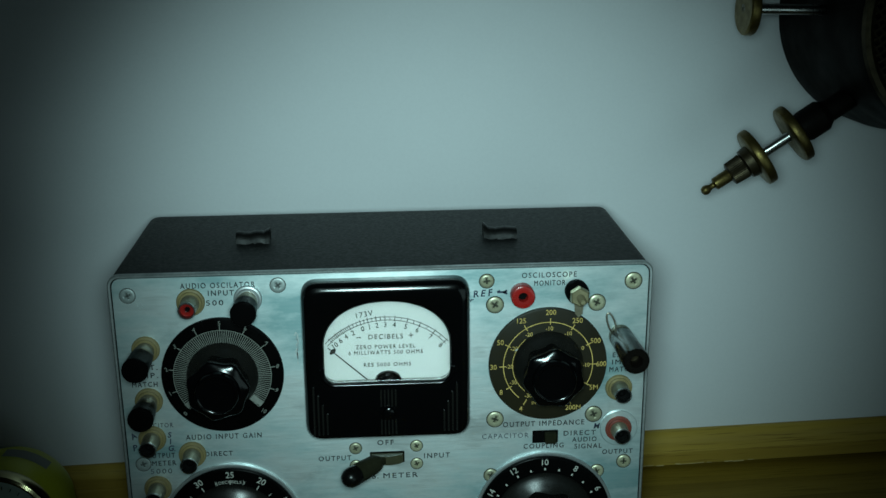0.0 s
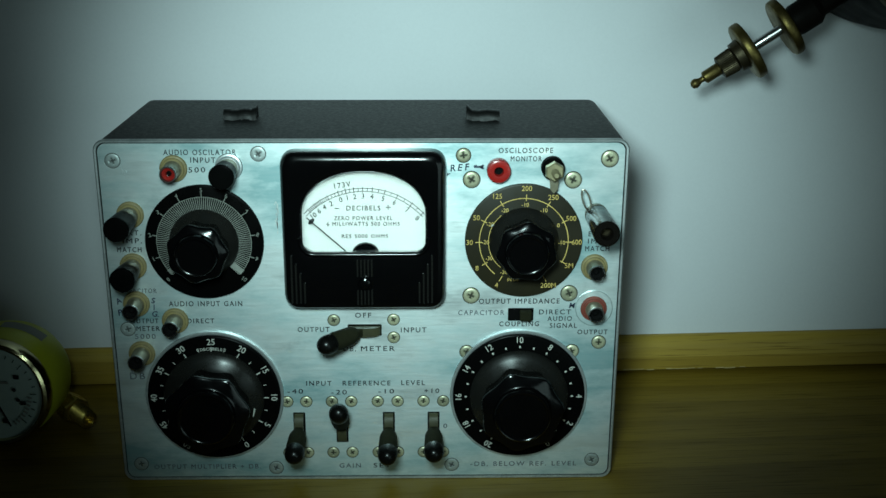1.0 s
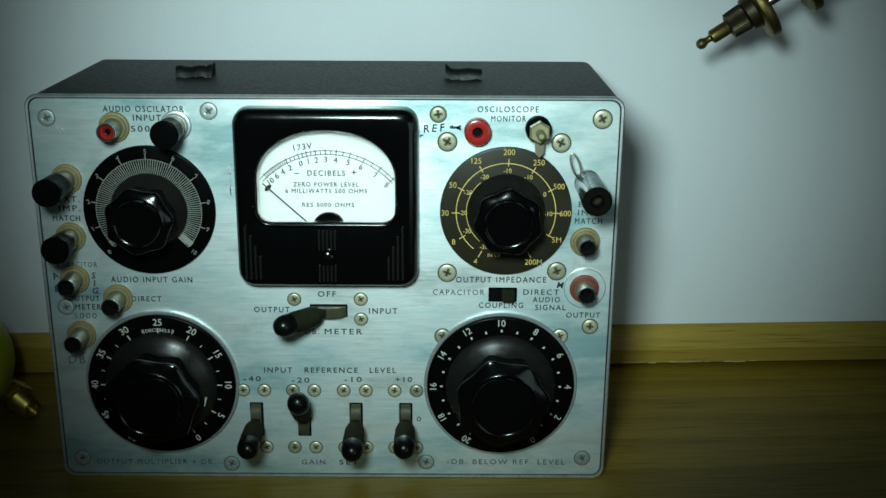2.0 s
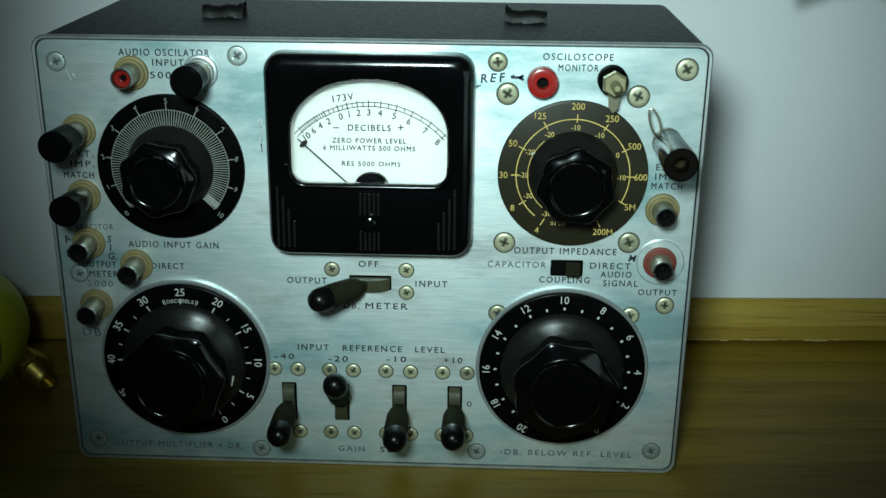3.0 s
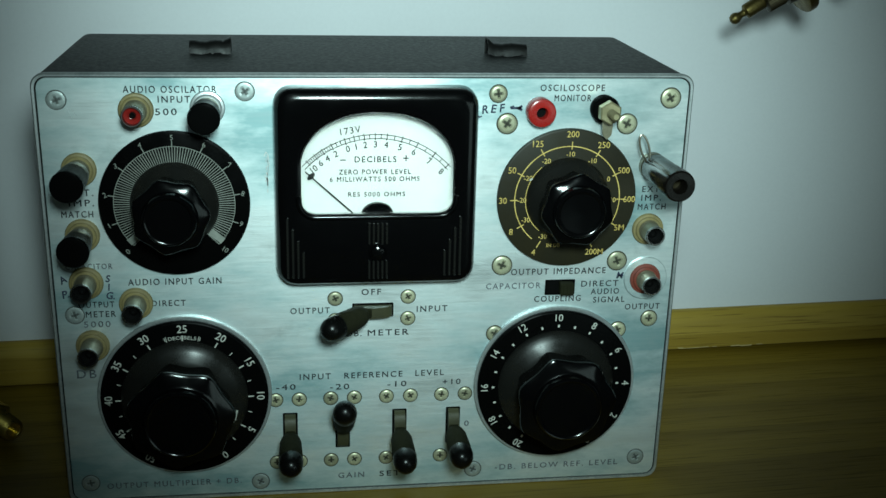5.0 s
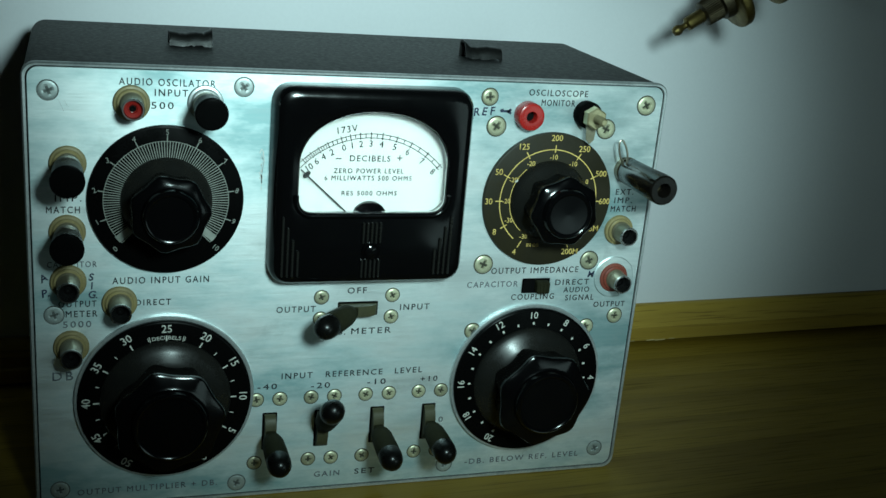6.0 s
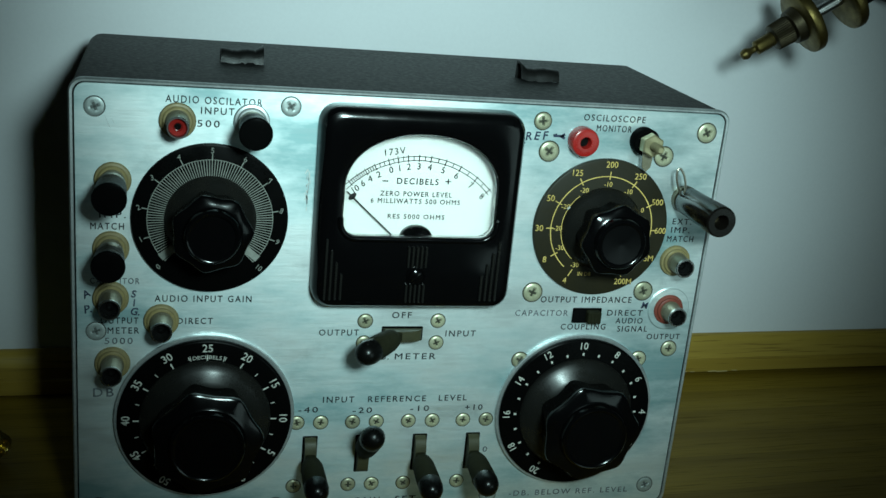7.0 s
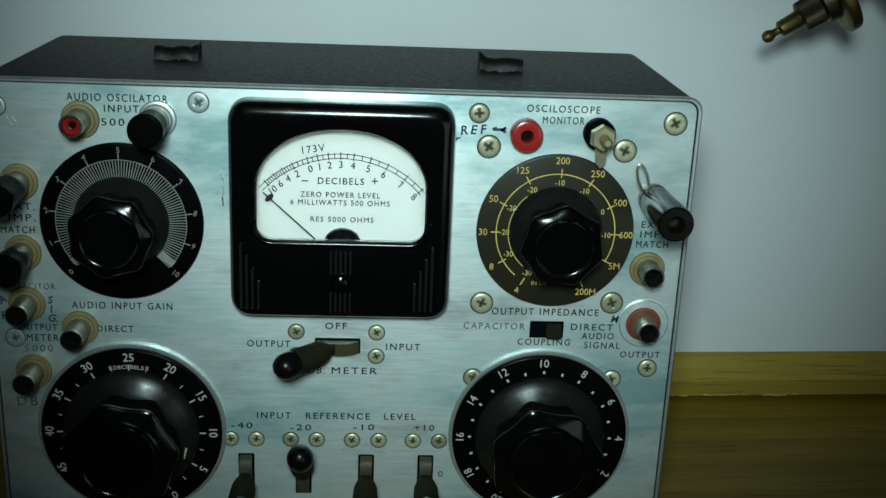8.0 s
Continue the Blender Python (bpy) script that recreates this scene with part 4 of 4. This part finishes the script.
phono_plug(-127.4, 161.2, -9.0, -31.5, DARK_SLEEVE)
phono_plug(-128.0, 131.6, -9.0, -26.0, DARK_SLEEVE)
phono_plug(-72.0, 188.0, -7.0, -26.0, SLEEVE)
tip = root("tip_plug", 128.4, -3, 160.6, "black tubular test plug with a wire loop at its base", "plug")
part("base_ring", lathe([(6.4, 0.0), (6.4, -3.4), (5.8, -4.2), (4.6, -4.2)], 128.4, 160.6, 36), DARK_SLEEVE, tip, "brown metal base ring")
part("barrel", lathe([(5.8, -3.8), (6.4, -5.0), (6.6, -20), (7.1, -36.0), (6.9, -38.3), (6.2, -39.0), (3.4, -39.0), (3.0, -38.3), (2.9, -25)], 128.4, 160.6, 44, closed_end=False), PLUG_BLACK, tip, "shiny black barrel with an open end")
part("bore", lathe([(3.0, -30.0), (3.0, -30.4), (0.3, -30.4)], 128.4, 160.6, 24), BRASS_DARK, tip)
loop = [(127 - 3.2 + 0.0, -6, 163)]
for i in range(15):
    a = radians(-150 + 300 * i / 14)
    loop.append((121.4 + 2.3 * math.sin(a) - 1.4 * math.cos(a), -8.5, 171.0 + 5.8 * math.cos(a) - 0.9 * math.sin(a)))
loop.append((125.5, -7, 164))
part("wire_loop", tube(loop, 0.5, 8), WIRE, tip, "thin bare wire loop")

# ---- pressure gauge and brass fitting ----
gauge = root("pressure_gauge", -234.5, 60, 0, "yellow-backed round pressure gauge with a brassy bezel standing on the bench", "gauge")
GA, GC = Vector((-0.05, -1.0, 0.03)).normalized(), Vector((-232.0, 43, 35.5))


def on_gauge(profile, n=64):
    return turned(profile, GC, GA, n)


part("gauge_back", on_gauge([(10, -47), (27, -46), (33, -42), (35.2, -36), (35.4, -14), (34, -8), (33, -3)]), YELLOW, gauge, "bright yellow plastic back")
part("bezel", on_gauge([(33.4, -8), (34.4, -6), (34.6, 0), (34.0, 2.4), (32.4, 3.4), (30.8, 2.6), (30.4, -1.0)]), CHROME_BRASS, gauge, "polished brassy bezel ring")
face = part("gauge_face", on_gauge([(30.6, -1.6), (30.6, -0.8), (0.3, -0.8)]), FACE_GREY, gauge, "pale grey gauge face with bars for its print", smooth=False)
GT = Matrix.Translation(GC * MM) @ Vector((0, -1, 0)).rotation_difference(GA).to_matrix().to_4x4()
for i in range(25):
    a = -135 + 270 * i / 24
    l = 4.0 if i % 4 == 0 else 2.2
    part("mark", bar((27 - l / 2) * math.sin(radians(a)), (27 - l / 2) * math.cos(radians(a)), -1.05, l, 0.5, a, bmesh.new()), CARD_INK, face, smooth=False, m=GT)
for i in range(6):
    a = -108 + 54 * i
    part("mark", bar(19 * math.sin(radians(a)), 19 * math.cos(radians(a)), -1.05, 2.6, 3.4, 0, bmesh.new()), CARD_INK, face, smooth=False, m=GT)
for i in range(9):
    a = 96 + 6.5 * i
    part("printed_bar", bar(22.5 * math.sin(radians(a)), 22.5 * math.cos(radians(a)), -1.05, 2.6, 1.2, a, bmesh.new()), GREY_LABEL, face, smooth=False, m=GT)
for a, r in ((78, 13.5), (104, 15.5)):
    part("printed_dot", lathe([(1.3, -0.9), (1.3, -1.05), (0.2, -1.06)], r * math.sin(radians(a)), r * math.cos(radians(a)), 14), CARD_INK, face, smooth=False, m=GT)
part("printed_bar", bar(6, 7.5, -1.05, 8, 1.4, 90, bmesh.new()), GREY_LABEL, face, smooth=False, m=GT)
pointer = part("pointer", bar(4.2, -9.0, -2.4, 26, 1.1, -25, bmesh.new()), CARD_INK, gauge, "black pointer", smooth=False, m=GT)
part("pointer_tail", bar(-4.5, 9.5, -2.4, 14, 2.6, -25, bmesh.new()), CARD_INK, pointer, smooth=False, m=GT)
part("pointer_hub", lathe([(3.2, -1.0), (3.2, -2.6), (2.4, -3.2), (0.2, -3.4)], 0, 0, 24), CARD_INK, pointer, m=GT)
# label on the yellow back
bm = bmesh.new()
q = []
for s in (-32, -22):
    row = []
    for k in range(9):
        a = radians(-4 + 46 * k / 8)
        row.append(bm.verts.new((35.55 * math.sin(a), -s, 35.55 * math.cos(a))))
    q.append(row)
for k in range(8):
    bm.faces.new((q[0][k], q[0][k + 1], q[1][k + 1], q[1][k]))
part("back_label", bm, GREY_LABEL, gauge, "faded grey printed label", m=GT)

fit_ax, fit_c = Vector((0.66, -0.75, -0.02)).normalized(), Vector((-202.5, 85, 9.0))
fitting = root("brass_fitting", -196, 76, 0, "bright brass hexagon fitting with a pipe thread lying on the bench", "pipe fitting")
part("hexagon", turned([(8.2, 0), (9.2, 1.0), (9.2, 14.2), (8.2, 15.2)], fit_c, fit_ax, 6), BRASS_NEW, fitting, "bright brass hexagon", smooth=False)
part("thread", turned([(4.8, 15.0)] + [(6.3 - 0.025 * k if k % 2 else 5.0 - 0.025 * k, 15.6 + 0.8 * k) for k in range(20)] + [(5.0, 31.4), (4.0, 31.8), (3.6, 31.4), (3.5, 27)], fit_c, fit_ax, 28), BRASS_NEW, fitting, "tapered brass pipe thread")
part("stub", turned([(4.5, -8), (5.0, -7.4), (5.0, 0.2)], fit_c, fit_ax, 24), BRASS_DARK, fitting)

# ---- wall drum with brass spindles ----
drum = root("wall_drum", 342, 165, 323, "dark iron drum with a wire-mesh front fixed to the white wall", "drum")
part("drum_body", lathe([(77, 165.5), (77, 138), (76, 130), (71, 62), (70, 55), (68.5, 52), (65, 51), (63.5, 54), (63.5, 60)], 342, 323, 72), DARK_IRON, drum, "black painted iron drum")
part("rim", lathe([(65, 56), (69.5, 55), (70.6, 52.5), (69.5, 50), (66.5, 49.4), (64.2, 51), (64, 56)], 342, 323, 72, closed_start=False, closed_end=False), BRASS_DARK, drum, "dull rim round the mesh")
mesh = bmesh.new()
for i in range(-15, 16):
    c = i * 4.1
    h = math.sqrt(max(63.5 ** 2 - c * c, 0))
    if h < 3:
        continue
    n = max(4, int(h / 2.05))
    for turn in (0, 1):
        pts = []
        for k in range(n + 1):
            u = -h + 2 * h * k / n
            bulge = 54.5 - 6.0 * (1 - (u * u + c * c) / 63.5 ** 2) + 0.7 * (1 if (k + turn) % 2 else -1)
            a, b = (u, c) if turn else (c, u)
            pts.append((342 + a * 0.8 - b * 0.6, bulge, 323 + a * 0.6 + b * 0.8))
        sub = tube(pts, 0.8, 5)
        me = bpy.data.meshes.new("t")
        sub.to_mesh(me)
        sub.free()
        mesh.from_mesh(me)
        bpy.data.meshes.remove(me)
tagged(part("wire_mesh", mesh, MESH_METAL, drum, "coarse woven wire mesh"), kind="stuff")


def spindle(start, towards, reach, discs, with_tip, k=1.0):
    """A steel rod with brass discs on it; lengths run from the free end inwards."""
    d = (Vector(towards) - Vector(start)).normalized()
    sp = part("spindle", turned([(2.8, 30 if with_tip else 0), (3.2, 31 if with_tip else 0.5), (3.2, reach)], start, d, 20), STEEL, drum, "polished steel rod with brass discs")
    for s in discs:
        part("disc", turned([(3, s), (17.2 * k, s), (18.4 * k, s + 0.8), (18.8 * k, s + 2), (18.8 * k, s + 5.0), (18.2 * k, s + 6.0), (17 * k, s + 6.4), (9, s + 6.0), (3, s + 7)], start, d, 56), BRASS, sp, "tarnished brass disc")
    if with_tip:
        part("ball_tip", turned([(0.3, 0), (2.2, 0.7), (3.0, 2.4), (3.0, 4.0), (2.2, 5.6), (1.8, 6.6), (1.9, 8.6), (3.6, 9.4)], start, d, 28), BRASS, sp, "rounded brass ball tip")
        part("ferrule", turned([(3.2, 9.2), (4.0, 9.8), (4.1, 21.0), (3.8, 21.6)], start, d, 28), BRASS, sp, "brass ferrule")
        part("knurled_collar", turned([(5.4, 20.0), (7.2, 20.8), (7.8, 30.4), (7.0, 31.0), (9.4, 31.6), (10.2, 36.6), (6, 37.5)], start, d, 160, lambda r, y, a: r + (0.16 * math.cos(40 * a) if r > 6.7 and y < 31.5 else 0)), BRASS_DARK, sp, "dark knurled collar")
        part("inner_hub", turned([(4, 70), (9, 71), (10, 74), (10, 86), (7, 90), (7, 108)], start, d, 32), DARK_IRON, sp, "black hub")


spindle((200.6, 102.0, 215.4), (282.4, 98.5, 270.2), 120, (37, 63), True)
spindle((219, 100, 328), (300, 102, 326), 60, (0,), False, 0.84)
